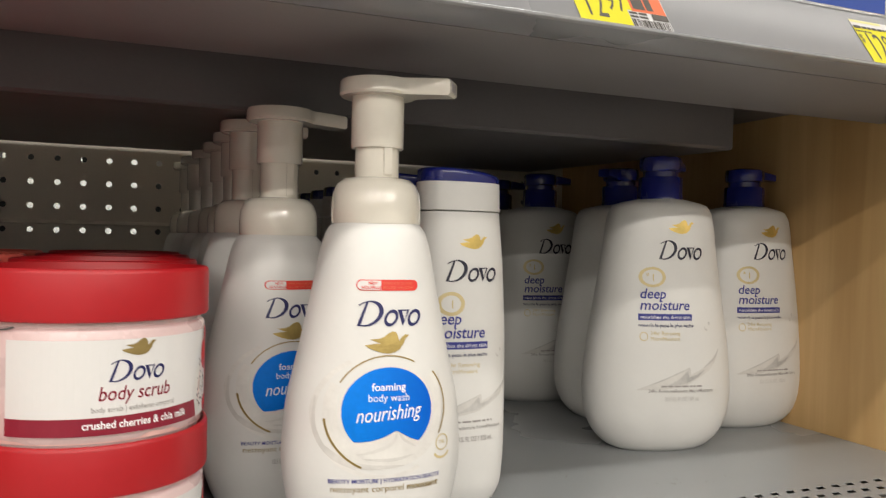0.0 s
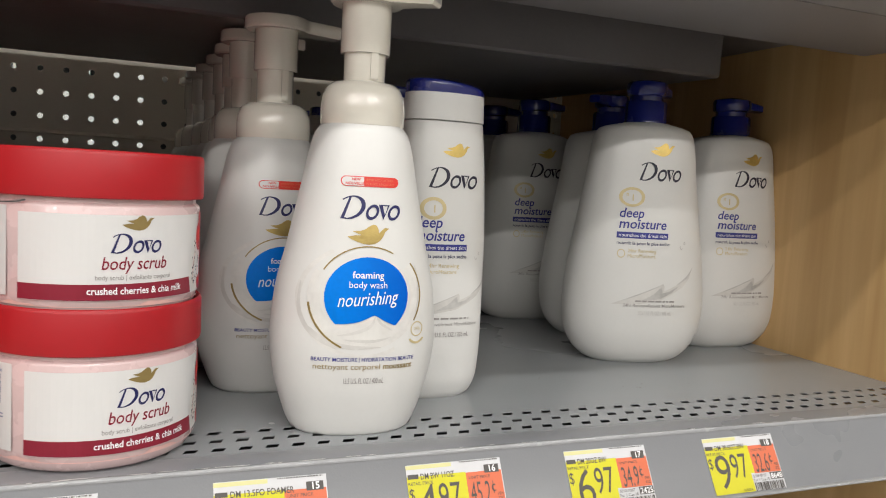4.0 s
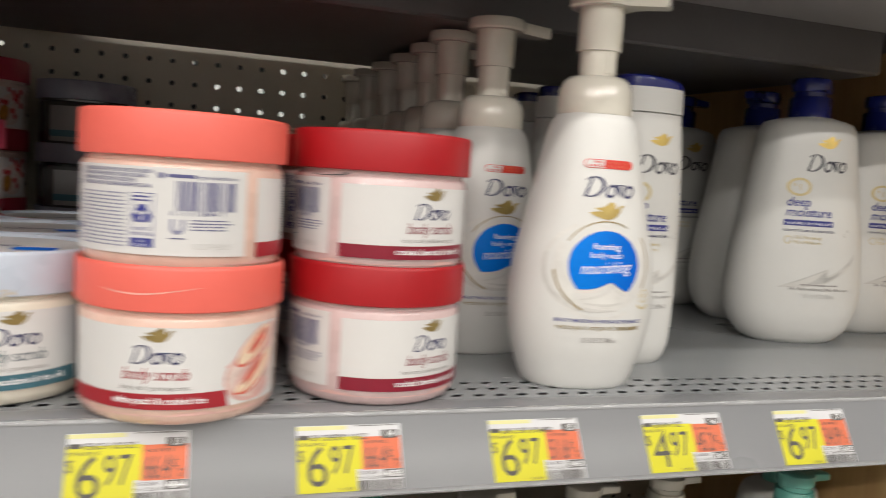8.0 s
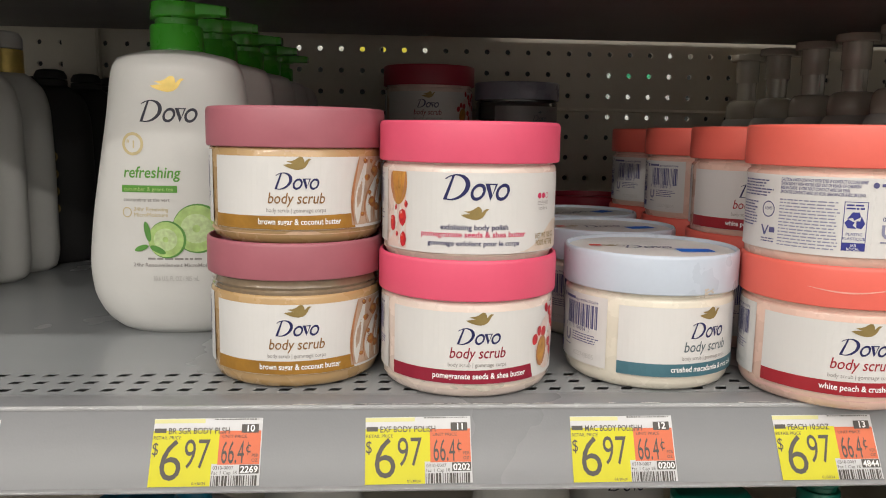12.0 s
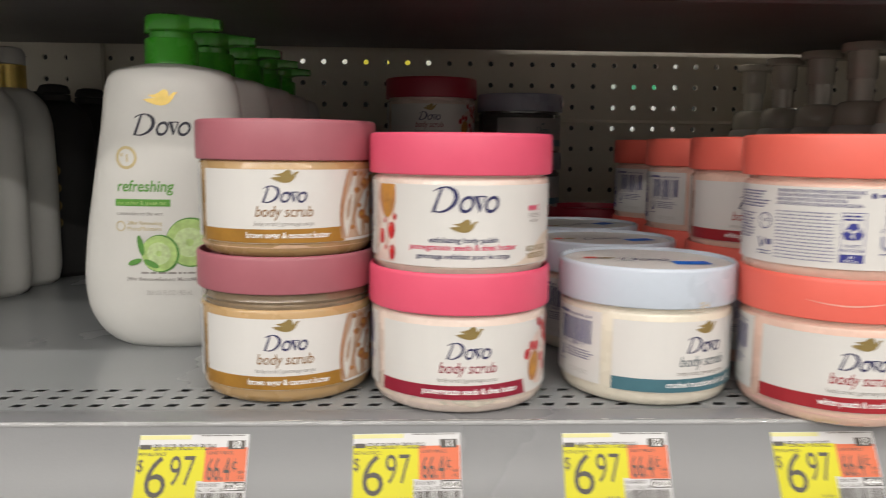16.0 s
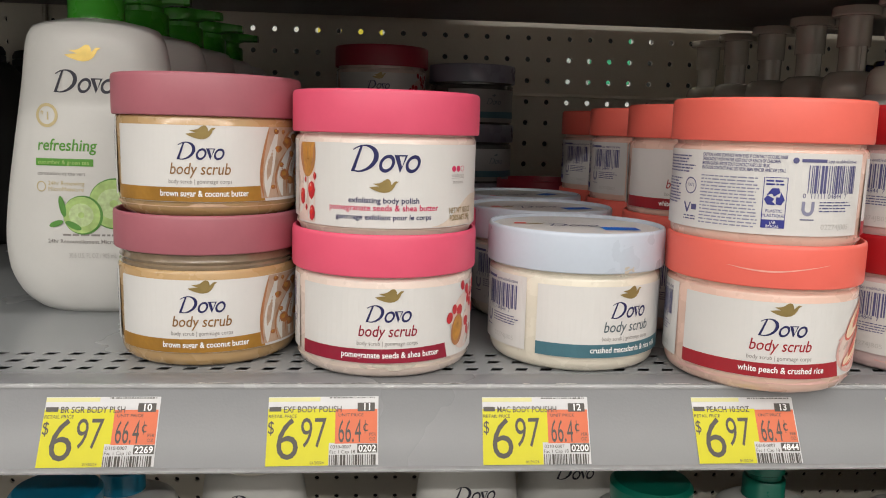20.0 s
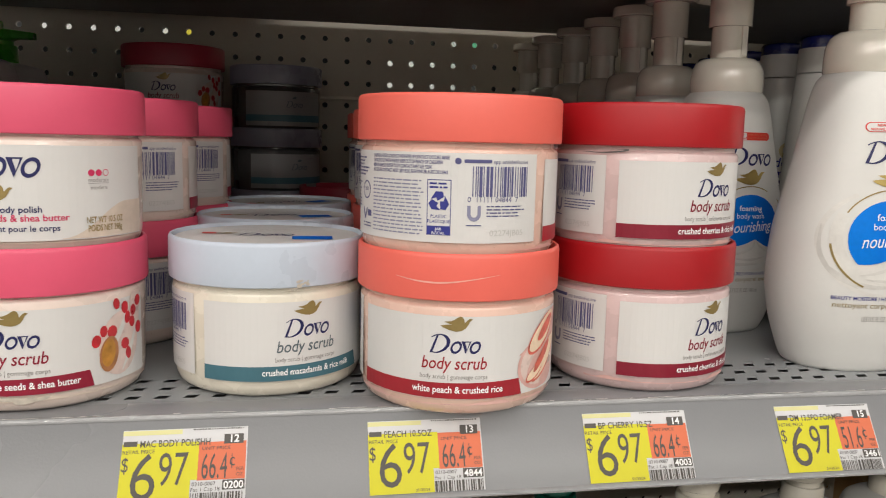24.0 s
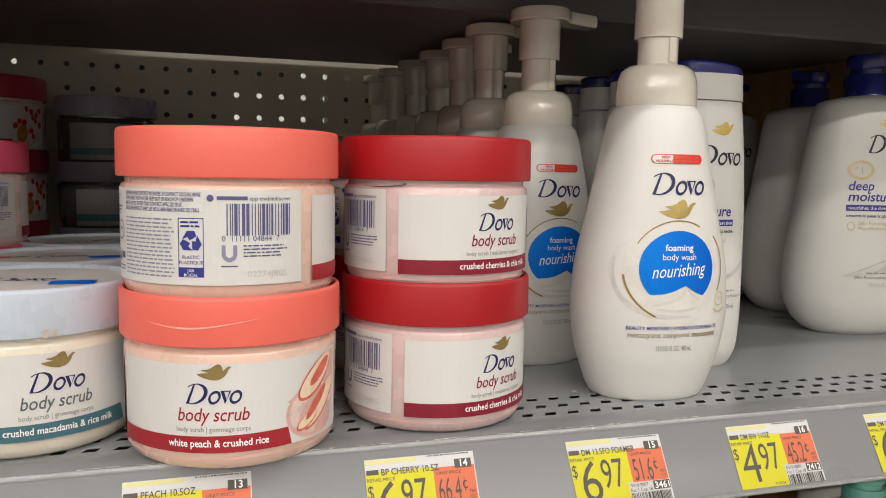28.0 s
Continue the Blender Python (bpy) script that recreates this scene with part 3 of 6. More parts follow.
        self.poly([(1.0, 0.32), (0.80, 0.35), (0.66, 0.26), (0.50, 0.08), (0.46, 0.30), (0.36, 0.46), (0.20, 0.49), (0.04, 0.41), (-0.14, 0.27), (-0.38, 0.18), (-0.76, 0.15), (-0.46, 0.03), (-0.30, -0.02),
                   (-0.62, -0.04), (-1.0, -0.10), (-0.82, -0.22), (-0.56, -0.33), (-0.26, -0.42), (0.04, -0.46), (0.34, -0.40), (0.56, -0.26), (0.72, -0.04), (0.80, 0.16)], u, v, s)
        return self

    def stroke(self, pts, w, n=8):
        """A tapering ribbon along a smooth line through a few points."""
        line = []
        for k in range(len(pts) - 1):
            p0, p1, p2, p3 = pts[max(k - 1, 0)], pts[k], pts[k + 1], pts[min(k + 2, len(pts) - 1)]
            for i in range(n + (k == len(pts) - 2)):
                t = i / n
                line.append(tuple(0.5 * (2 * p1[c] + (p2[c] - p0[c]) * t + (2 * p0[c] - 5 * p1[c] + 4 * p2[c] - p3[c]) * t * t + (3 * p1[c] - p0[c] - 3 * p2[c] + p3[c]) * t**3) for c in (0, 1)))
        vs, m = [], len(line)
        for i, (x, y) in enumerate(line):
            a, b = line[max(i - 1, 0)], line[min(i + 1, m - 1)]
            dx, dy = b[0] - a[0], b[1] - a[1]
            d = math.hypot(dx, dy) or 1
            h = w * (0.12 + 0.88 * math.sin(math.pi * i / (m - 1))) / 2
            vs += [(x - dy / d * h, y + dx / d * h), (x + dy / d * h, y - dx / d * h)]
        return self.put(vs, [(2 * i, 2 * i + 1, 2 * i + 3, 2 * i + 2) for i in range(m - 1)])

    def on(self, place, lift):
        return [place(u, v, lift) for u, v in self.vs], self.fs


LETTERS = {}


def lettering(text, bold, slant):
    """Words in the built-in font as flat points and faces, one unit high."""
    key = (text, bold, slant)
    if key not in LETTERS:
        cu = bpy.data.curves.new("lettering", "FONT")
        cu.body, cu.size, cu.offset, cu.shear, cu.resolution_u = text, 1.0, bold, slant, 3
        ob = bpy.data.objects.new("lettering", cu)
        me = bpy.data.meshes.new_from_object(ob)
        LETTERS[key] = [(v.co.x, v.co.y) for v in me.vertices], [tuple(p.vertices) for p in me.polygons]
        bpy.data.objects.remove(ob)
        bpy.data.meshes.remove(me)
        bpy.data.curves.remove(cu)
    return LETTERS[key]


def printed(name, pr, place, lift, mat, parent, label=""):
    return part(name, pr.on(place, lift), mat, parent, label, 0)


def thing(name, label, category, group=""):
    return tagged(new(name), label, category, group)


# ---- the setting ----
X0, X1 = -1.6, PANEL


def setting(name, geo, mat, label, category=""):
    return tagged(part(name, geo, mat, None, label, 30), "", category or name.split("_")[0], "", "structure")


setting("floor", box_geo(-7.5, -9, -0.1, 4.5, 2.4, 0), "floor", "polished grey shop floor along the aisle")
setting("ceiling", box_geo(-7.5, -9, 4.0, 4.5, 2.4, 4.1), "wall", "plain pale hall ceiling above the shelves")
setting("wall_west", box_geo(-7.6, -9, 0, -7.5, 2.4, 4), "wall", "plain pale hall wall")
setting("wall_east", box_geo(4.5, -9, 0, 4.6, 2.4, 4), "wall", "plain pale hall wall")
setting("wall_south", box_geo(-7.5, -9.1, 0, 4.5, -9, 4), "wall", "plain pale hall wall across the aisle")
# added out of view: bounces fill onto the shelf, cuts the farthest lamp low down
setting("wall_aisle", box_geo(-7.5, -2.55, 0, 4.5, -2.45, 2.12, 0.004), "partition", "unseen pale partition across the aisle, added to shape the light")
setting("wall_north", box_geo(-7.5, 2.3, 0, 4.5, 2.4, 4), "shop_wall", "plain pale wall of the next aisle")


def welded(vs, fs):
    """The same faces with the doubled corners joined."""
    seen, keep, out = {}, [], []
    for v in vs:
        k = tuple(round(c, 6) for c in v)
        if k not in seen:
            seen[k] = len(keep)
            keep.append(v)
        out.append(seen[k])
    return keep, [tuple(out[i] for i in f) for f in fs]


def perforated_board(x0, x1, z0, z1, y, thick, pitch, radius, ox, oz):
    """A sheet with a lattice of round holes right through it."""
    vs, fs = [], []
    n = 8
    nx0, nx1 = math.floor((x0 - ox) / pitch), math.ceil((x1 - ox) / pitch)
    nz0, nz1 = math.floor((z0 - oz) / pitch), math.ceil((z1 - oz) / pitch)
    h = pitch / 2
    square = [(h, 0), (h, h), (0, h), (-h, h), (-h, 0), (-h, -h), (0, -h), (h, -h)]
    for i in range(nx0, nx1):
        for k in range(nz0, nz1):
            cx, cz = ox + i * pitch, oz + k * pitch
            b = len(vs)
            for q in range(n):
                vs.append((cx + square[q][0], y, cz + square[q][1]))
            for yy in (y, y + thick):
                for q in range(n):
                    t = 2 * math.pi * q / n
                    vs.append((cx + radius * math.cos(t), yy, cz + radius * math.sin(t)))
            for q in range(n):
                r = (q + 1) % n
                fs.append((b + q, b + n + q, b + n + r, b + r))
                fs.append((b + n + q, b + 2 * n + q, b + 2 * n + r, b + n + r))
    return welded(vs, fs)


board = setting("wall_board", perforated_board(X0, PANEL, 1.19, 1.50, BOARD, 0.004, 0.0254, 0.0033, -0.118, 1.4355), "board", "perforated beige steel back board behind the shelf", "pegboard")
tagged(part("lower_sheet", perforated_board(X0, PANEL, 0.82, 1.172, BOARD, 0.004, 0.0254, 0.0033, -0.118, 0.8703), "board", board), kind="stuff")
part("sheet_lip", extrude_x([(BOARD + 0.001, 1.3652), (BOARD - 0.0052, 1.3653), (BOARD - 0.0062, 1.3660), (BOARD - 0.0060, 1.3666), (BOARD + 0.001, 1.3702)], -0.262, PANEL), "board", board, "rolled lip where two sheets meet")
part("sheet_above", box_geo(X0, BOARD, 1.515, PANEL, BOARD + 0.004, 2.1), "board", board)
part("sheet_below", box_geo(X0, BOARD, 0.0, PANEL, BOARD + 0.004, 0.805), "board", board)
part("upright_post", box_geo(-0.748, BOARD - 0.012, 0.9, -0.706, BOARD - 0.001, 2.1, 0.002), "board", board)
setting("wall_panel", box_geo(PANEL, 0.285, 0.0, PANEL + 0.019, 0.96, 2.1, 0.0015), "wood", "beech laminate end panel at the end of the shelf", "end panel")


# ---- the shelves ----
def rail_outline(z):
    return [(0.3425, z), (0.3246, z + 0.0006), (0.3236, z + 0.0003), (0.3231, z - 0.0006), (0.3231, z - 0.0050), (0.3062, z - 0.0336), (0.3044, z - 0.0338),
            (0.3042, z - 0.0348), (0.3054, z - 0.0358), (0.3350, z - 0.0358), (0.3350, z - 0.0350), (0.3110, z - 0.0345), (0.3425, z - 0.0030)]


def slotted_deck(x0, x1, z):
    """A steel shelf: plain plate behind, three rows of slots near its front edge."""
    vs, fs = [], []
    p, t = 0.0131, 0.0003
    ys = [0.3440, 0.3568, 0.3693, 0.3820]
    n0, n1 = math.floor((x0 + 0.4921) / p), math.floor((x1 + 0.4921) / p)
    for i in range(n0, n1):
        cx = -0.4921 + i * p
        for k in range(3):
            y0, y1 = ys[k], ys[k + 1]
            cy = (0.3505, 0.3631, 0.3756)[k]
            out = [(cx - p / 2, y0), (cx + p / 2, y0), (cx + p / 2, y1), (cx - p / 2, y1)]
            inn = [(cx - 0.0040, cy - 0.0024), (cx + 0.0020, cy - 0.0024), (cx + 0.0040, cy + 0.0024), (cx - 0.0020, cy + 0.0024)]
            b = len(vs)
            vs += [(x, y, z) for x, y in out] + [(x, y, z) for x, y in inn] + [(x, y, z - t) for x, y in inn]
            for q in range(4):
                r = (q + 1) % 4
                fs += [(b + q, b + r, b + 4 + r, b + 4 + q), (b + 4 + q, b + 4 + r, b + 8 + r, b + 8 + q)]
    return welded(vs, fs)


def shelf(name, z, slotted, label):
    ob = thing(name, label, "shelf")
    if slotted:
        part("slotted_strip", slotted_deck(X0, X1, z), "deck", ob, "grey steel strip with three rows of slots", 0)
        part("plate", box_geo(X0, 0.3818, z - 0.0012, X1 - 0.001, BOARD - 0.001, z), "deck", ob)
    elif name == "upper_shelf":
        part("plate", box_geo(X0, 0.3425, z - 0.0012, X1 - 0.001, 0.8845, z), "shaded_steel", ob)
        part("back_plate", box_geo(X0, 0.8845, z - 0.0012, -0.215, BOARD - 0.001, z), "shaded_steel", ob)
        part("back_plate", box_geo(0.330, 0.8845, z - 0.0012, X1 - 0.001, BOARD - 0.001, z), "shaded_steel", ob)
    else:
        # lower plate is out of view and coloured dark to cut bounced light
        part("plate", box_geo(X0, 0.3425, z - 0.0012, X1 - 0.001, BOARD - 0.001, z), "shaded_steel", ob)
    part("front_strip", box_geo(X0, 0.3420, z - 0.0012, X1 - 0.001, 0.3442, z), "deck", ob) if slotted else None
    part("price_rail", extrude_x(rail_outline(z), X0, X1 - 0.001), "rail", ob, "grey price rail with a sloping face")
    part("rail_edge", extrude_x([(0.3248, z + 0.0009), (0.3236, z + 0.0008), (0.3228, z - 0.0002), (0.3228, z - 0.0012), (0.3233, z - 0.0011)], X0, X1 - 0.002), "steel", ob, "worn bright edge of the shelf front")
    part("rail_lip", extrude_x([(0.3058, z - 0.0334), (0.3042, z - 0.0337), (0.3037, z - 0.0343), (0.3038, z - 0.0352), (0.3052, z - 0.0361), (0.3062, z - 0.0360)], X0, X1 - 0.002), "steel", ob, "pale lip along the foot of the rail")
    # underside, channel and flange have the shade under the shelf in their colour
    part("underside", box_geo(X0, 0.400, z - 0.016, X1 - 0.001, 0.8845 if name == "upper_shelf" else BOARD - 0.002, z - 0.0125), "shaded_steel", ob)
    part("support_channel", extrude_x([(0.50, z - 0.018), (0.501, z - 0.0545), (0.503, z - 0.0565), (0.70, z - 0.0525), (0.851, z - 0.0488), (0.853, z - 0.047), (0.853, z - 0.018)], X0, 0.459), "shaded_steel", ob, "folded steel channel under the shelf, shade in its colour")
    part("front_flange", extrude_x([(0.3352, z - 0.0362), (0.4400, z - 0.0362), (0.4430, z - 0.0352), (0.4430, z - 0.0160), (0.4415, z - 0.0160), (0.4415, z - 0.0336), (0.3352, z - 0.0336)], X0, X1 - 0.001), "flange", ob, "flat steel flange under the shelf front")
    return ob


shelf("shelf", DECK, True, "grey steel shop shelf with a slotted front and price rail")
shelf("upper_shelf", DECK + STEP, False, "grey steel shelf overhead with a price rail")
shelf("lower_shelf", DECK - 0.385, False, "grey steel shelf below in shadow")

# ---- body scrub jars ----
R_JAR, H_NEST = 0.0474, 0.0685
BODY = [(0.030, 0.0008), (0.0385, 0.0), (0.0420, 0.0006), (0.0447, 0.0024), (0.0461, 0.0055), (0.0466, 0.010), (0.0470, 0.030), (R_JAR, 0.0490), (0.0468, 0.0502), (0.0455, 0.0510), (0.0455, 0.0600)]
LID = [(0.0458, 0.0538), (0.0484, 0.0532), (0.0489, 0.0536), (0.0491, 0.0546), (0.0490, 0.0720), (0.0486, 0.0734), (0.0478, 0.0740), (0.0471, 0.0737), (0.0468, 0.0715), (0.0462, 0.0684), (0.030, 0.0682)]
ARC = R_JAR * math.pi / 180      # metres of arc for one degree
AT = round_of(R_JAR)


def jar_shell(label, lid, cream):
    ob = thing("scrub_jar", label, "jar", "body scrub jars on the shelf")
    part("body", lathe(BODY), cream, ob)
    part("lid", lathe(LID), lid, ob)
    return ob


def code_label(ob, seed=1, up=0.0006):
    """The label on the back: small print, a recycling box and a bar code."""
    lab = printed("back_label", Print().rect(-212 * ARC, 0.0098, -68 * ARC, 0.0486), AT, 0.00012, "paper", ob)
    L = 0.00030
    u = -68 * ARC
    UP = lambda p, q, lift: AT(p, q + up, lift)
    bars = printed("bar_code", Print().code(u - 0.0325, u - 0.006, 0.0295, 0.0425, seed), UP, L, "code_ink", lab)
    tagged(bars, kind="stuff")
    printed("digits", Print().words("0  11111 04844  7", u - 0.0345, 0.0272, 0.0032), UP, L, "code_ink", lab)
    small = Print().lines(u - 0.026, u - 0.004, 0.0256, 4, 0.00140, 0.00055, 0.3, seed).rect(u - 0.0348, 0.0168, u - 0.0282, 0.0173)
    tagged(printed("maker_mark", Print().ring(u - 0.0315, 0.0222, 0.0030, 0.0034, 0.5, 180, 360).rect(u - 0.0345, 0.0215, u - 0.0330, 0.0256).rect(u - 0.0300, 0.0215, u - 0.0285, 0.0256), UP, L, "fine_ink", lab), kind="stuff")
    small.words("app enabled/active", u - 0.0235, 0.0438, 0.0024).rect(u - 0.0362, 0.0439, u - 0.0242, 0.0454).ring(u - 0.0388, 0.0446, 0.0014, 0.0014)
    tagged(printed("small_print", small, UP, L, "code_ink", lab), kind="stuff")
    printed("batch_code", Print().words("02274JB05", u - 0.0245, 0.0125, 0.0036, wide=1.1), UP, L, "light_ink", lab)
    rec = Print().rect(u - 0.052, 0.0125, u - 0.0415, 0.0165)
    for k in range(3):
        t = radians(90 + 120 * k)
        c, d = math.cos(t), math.sin(t)
        arrow = [(0.0044, -0.0016), (0.0044, 0.0014), (0.0010, 0.0036), (0.0018, 0.0012), (0.0004, 0.0004), (0.0022, -0.0024)]
        rec.poly([(x * c - y * d, x * d + y * c) for x, y in arrow], u - 0.0468, 0.0270)
    rec.rect(u - 0.052, 0.0163, u - 0.0517, 0.0365).rect(u - 0.0418, 0.0163, u - 0.0415, 0.0365).rect(u - 0.052, 0.0362, u - 0.0415, 0.0365)
    rec.words("PLASTIC", u - 0.0468, 0.0200, 0.0020, "CENTER").words("PLASTIQUE", u - 0.0468, 0.0178, 0.0020, "CENTER")
    rec.lines(u - 0.051, u - 0.0425, 0.0352, 2, 0.0016, 0.0008, 0.1, 5)
    printed("recycling_box", rec, UP, L, "blue_ink", lab)
    printed("box_words", Print().words("JAR", u - 0.0468, 0.0146, 0.0018, "CENTER").words("BOCAL", u - 0.0468, 0.0128, 0.0018, "CENTER"), UP, 0.00042, "white_ink", lab)
    text = Print()
    for k, s in enumerate(("CAUTION: AVOID CONTACT WITH EYES. IF CONTACT OCCURS, RINSE", "THOROUGHLY WITH WATER. KEEP OUT OF REACH OF CHILDREN", "MISE EN GARDE : EVITER TOUT CONTACT AVEC LES YEUX.", "EN CAS DE CONTACT AVEC LES YEUX, BIEN RINCER AVEC DE L'EAU.")):
        text.words(s, u - 0.0830, 0.0452 - 0.0021 * k, 0.0022, "LEFT", 0.02, 0.1, span=(0.0405, 0.0375, 0.0330, 0.0400)[k])
    tagged(printed("ingredient_text", Print().lines(u - 0.083, u - 0.0535, 0.0360, 15, 0.00165, 0.00062, 0.08, seed + 4), UP, L, "fine_ink", lab), kind="stuff")
    text.lines(u - 0.115, u - 0.086, 0.0450, 6, 0.00155, 0.0007, 0.3, seed + 9)
    text.ring(u - 0.0900, 0.0300, 0.0042, 0.0042, 0.86).words("100%", u - 0.0900, 0.0296, 0.0024, "CENTER").lines(u - 0.115, u - 0.097, 0.0335, 9, 0.00155, 0.0007, 0.3, seed + 2)
    text.poly([(-0.0030, 0.0036), (-0.0018, 0.0036), (0.0, 0.0), (0.0018, 0.0036), (0.0026, 0.0036), (0.0004, -0.0016), (-0.0006, -0.0016)], u - 0.0915, 0.0180).rect(u - 0.0885, 0.0180, u - 0.0850, 0.0208).lines(u - 0.094, u - 0.085, 0.0150, 2, 0.0014, 0.0006, 0.1, 3)
    tagged(printed("fine_print", text, UP, L, "code_ink", lab), kind="stuff")
    return lab


def banner(u0, u1, low, rise):
    """The coloured band at the foot of a label; it climbs at its end, which is cut aslant."""
    n, rows = 26, 3
    vs = [(u0 + (u1 + 0.0018 * (1 - j / rows) - u0) * i / n, low + (0.0069 + rise * (i / n) ** 2) * j / rows) for j in range(rows + 1) for i in range(n + 1)]
    return Print().put(vs, [(j * (n + 1) + i, j * (n + 1) + i + 1, (j + 1) * (n + 1) + i + 1, (j + 1) * (n + 1) + i) for j in range(rows) for i in range(n)])


def scrub_jar(label, lid, cream, ink, band_ink, flavour, size, picture, second="gommage corps", up=0.0):
    ob = jar_shell(label, lid, cream)
    code_label(ob, len(flavour), 0.0006 + up)
    ON = lambda p, q, lift: AT(p, q + up, lift)
    lab = printed("front_label", Print().rect(-60 * ARC, 0.0090, 80 * ARC, 0.0464), ON, 0.00012, "paper", ob)
    L = 0.00032
    printed("emblem", Print().emblem(0.0008, 0.0430, 0.0142), ON, L, "gold_ink", lab, "gold foil emblem")
    printed("word_mark", Print().mark(0, 0.0300, 0.0238), ON, L, "navy", lab)
    printed("product_name", Print().words("body scrub", 0, 0.0227, 0.0080, "CENTER", 0.006, 0.2, span=0.0295), ON, L, ink, lab)
    printed("second_line", Print().words("body scrub | " + second, 0, 0.0182, 0.0030, "CENTER", 0, span=0.0340 if len(second) > 14 else 0.0305), ON, L, "grey_ink", lab)
    printed("flavour_band", banner(-60 * ARC, 38 * ARC, 0.0092, 0.0008), ON, L, band_ink, lab)
    printed("flavour_name", Print().words(flavour, 0.002, 0.0119, 0.0043, "CENTER", 0.018, span=size * 1.03), ON, 0.00056, "white_ink", lab)
    picture(lab)
    return ob


HIGH = lambda p, q, lift: AT(p, q + 0.0005, lift)


def deg(a, v):
    return a * ARC, v


def peach_picture(lab):
    u = 55.5 * ARC
    drop = Print().ring(u, 0.0215, 0.0155, 0.0122, turn=10).poly([(-0.0148, 0.006), (0.0150, -0.001), (0.0172, 0.0140), (0.0178, 0.0240), (0.0130, 0.0240), (0.0010, 0.0150)], u, 0.0208)
    printed("picture", drop, HIGH, 0.00040, "blush_print", lab)
    printed("drop_light", Print().ring(u, 0.0218, 0.0138, 0.0106, turn=10), HIGH, 0.00046, "drop_print", lab)
    printed("fruit_shade", Print().ring(64 * ARC, 0.0142, 0.0072, 0.0038, turn=25).ring(54.5 * ARC, 0.0218, 0.0112, 0.0052, turn=44), HIGH, 0.00052, "blush_print", lab)
    for k, (a, v, ru, rv, turn) in enumerate(((57.5, 0.0352, 0.0136, 0.0054, 38), (60.5, 0.0228, 0.0142, 0.0046, 42), (50.0, 0.0170, 0.0066, 0.0026, 30))):
        printed("fruit_rind", Print().ring(a * ARC, v, ru, rv, turn=turn), HIGH, 0.00056 + 0.00012 * k, "heart_print", lab)
        printed("fruit", Print().ring((a + 0.4) * ARC, v + 0.0006, ru * 0.95, rv * 0.84, turn=turn), HIGH, 0.00062 + 0.00012 * k, "skin_print", lab)
    printed("fruit_heart", Print().ring(60 * ARC, 0.0374, 0.0084, 0.0024, turn=40).ring(57.2 * ARC, 0.0240, 0.0094, 0.0019, turn=44), HIGH, 0.00092, "heart_print", lab)


def seed_picture(lab):
    printed("picture", Print().ring(58 * ARC, 0.0255, 0.0120, 0.0150, turn=-14).poly([(0.0, 0.006), (0.0135, 0.002), (0.0160, 0.0225), (0.0085, 0.0225)], 58 * ARC, 0.0255), HIGH, 0.00040, "drop_print", lab)
    printed("picture_fold", Print().stroke([deg(47, 0.014), deg(52, 0.024), deg(60, 0.034), deg(66, 0.045)], 0.0030).stroke([deg(58, 0.012), deg(66, 0.022), deg(73, 0.034)], 0.0024), HIGH, 0.00046, "swirl", lab)
    seeds = Print()
    for k, (a, v) in enumerate(((55.4, 0.0440), (61.6, 0.0415), (74, 0.0430), (63.5, 0.0365), (67.6, 0.0338), (74, 0.030), (46.5, 0.0325), (42.0, 0.0285), (61.0, 0.0245), (63.5, 0.0195), (69, 0.039), (52, 0.0315))):
        seeds.ring(a * ARC, v, 0.0019 + 0.0004 * (k % 3), 0.0027 + 0.0003 * (k % 2), 0, 0, 360, 10, turn=14 - 9 * (k % 4))
    printed("seed_print", seeds, HIGH, 0.00052, "seed_print", lab)
    printed("nut", Print().ring(49.6 * ARC, 0.0216, 0.0050, 0.0082, turn=-10), HIGH, 0.00058, "nut_print", lab)
    printed("nut_light", Print().ring(49.2 * ARC, 0.0222, 0.0036, 0.0064, turn=-10), HIGH, 0.00064, "almond_print", lab)


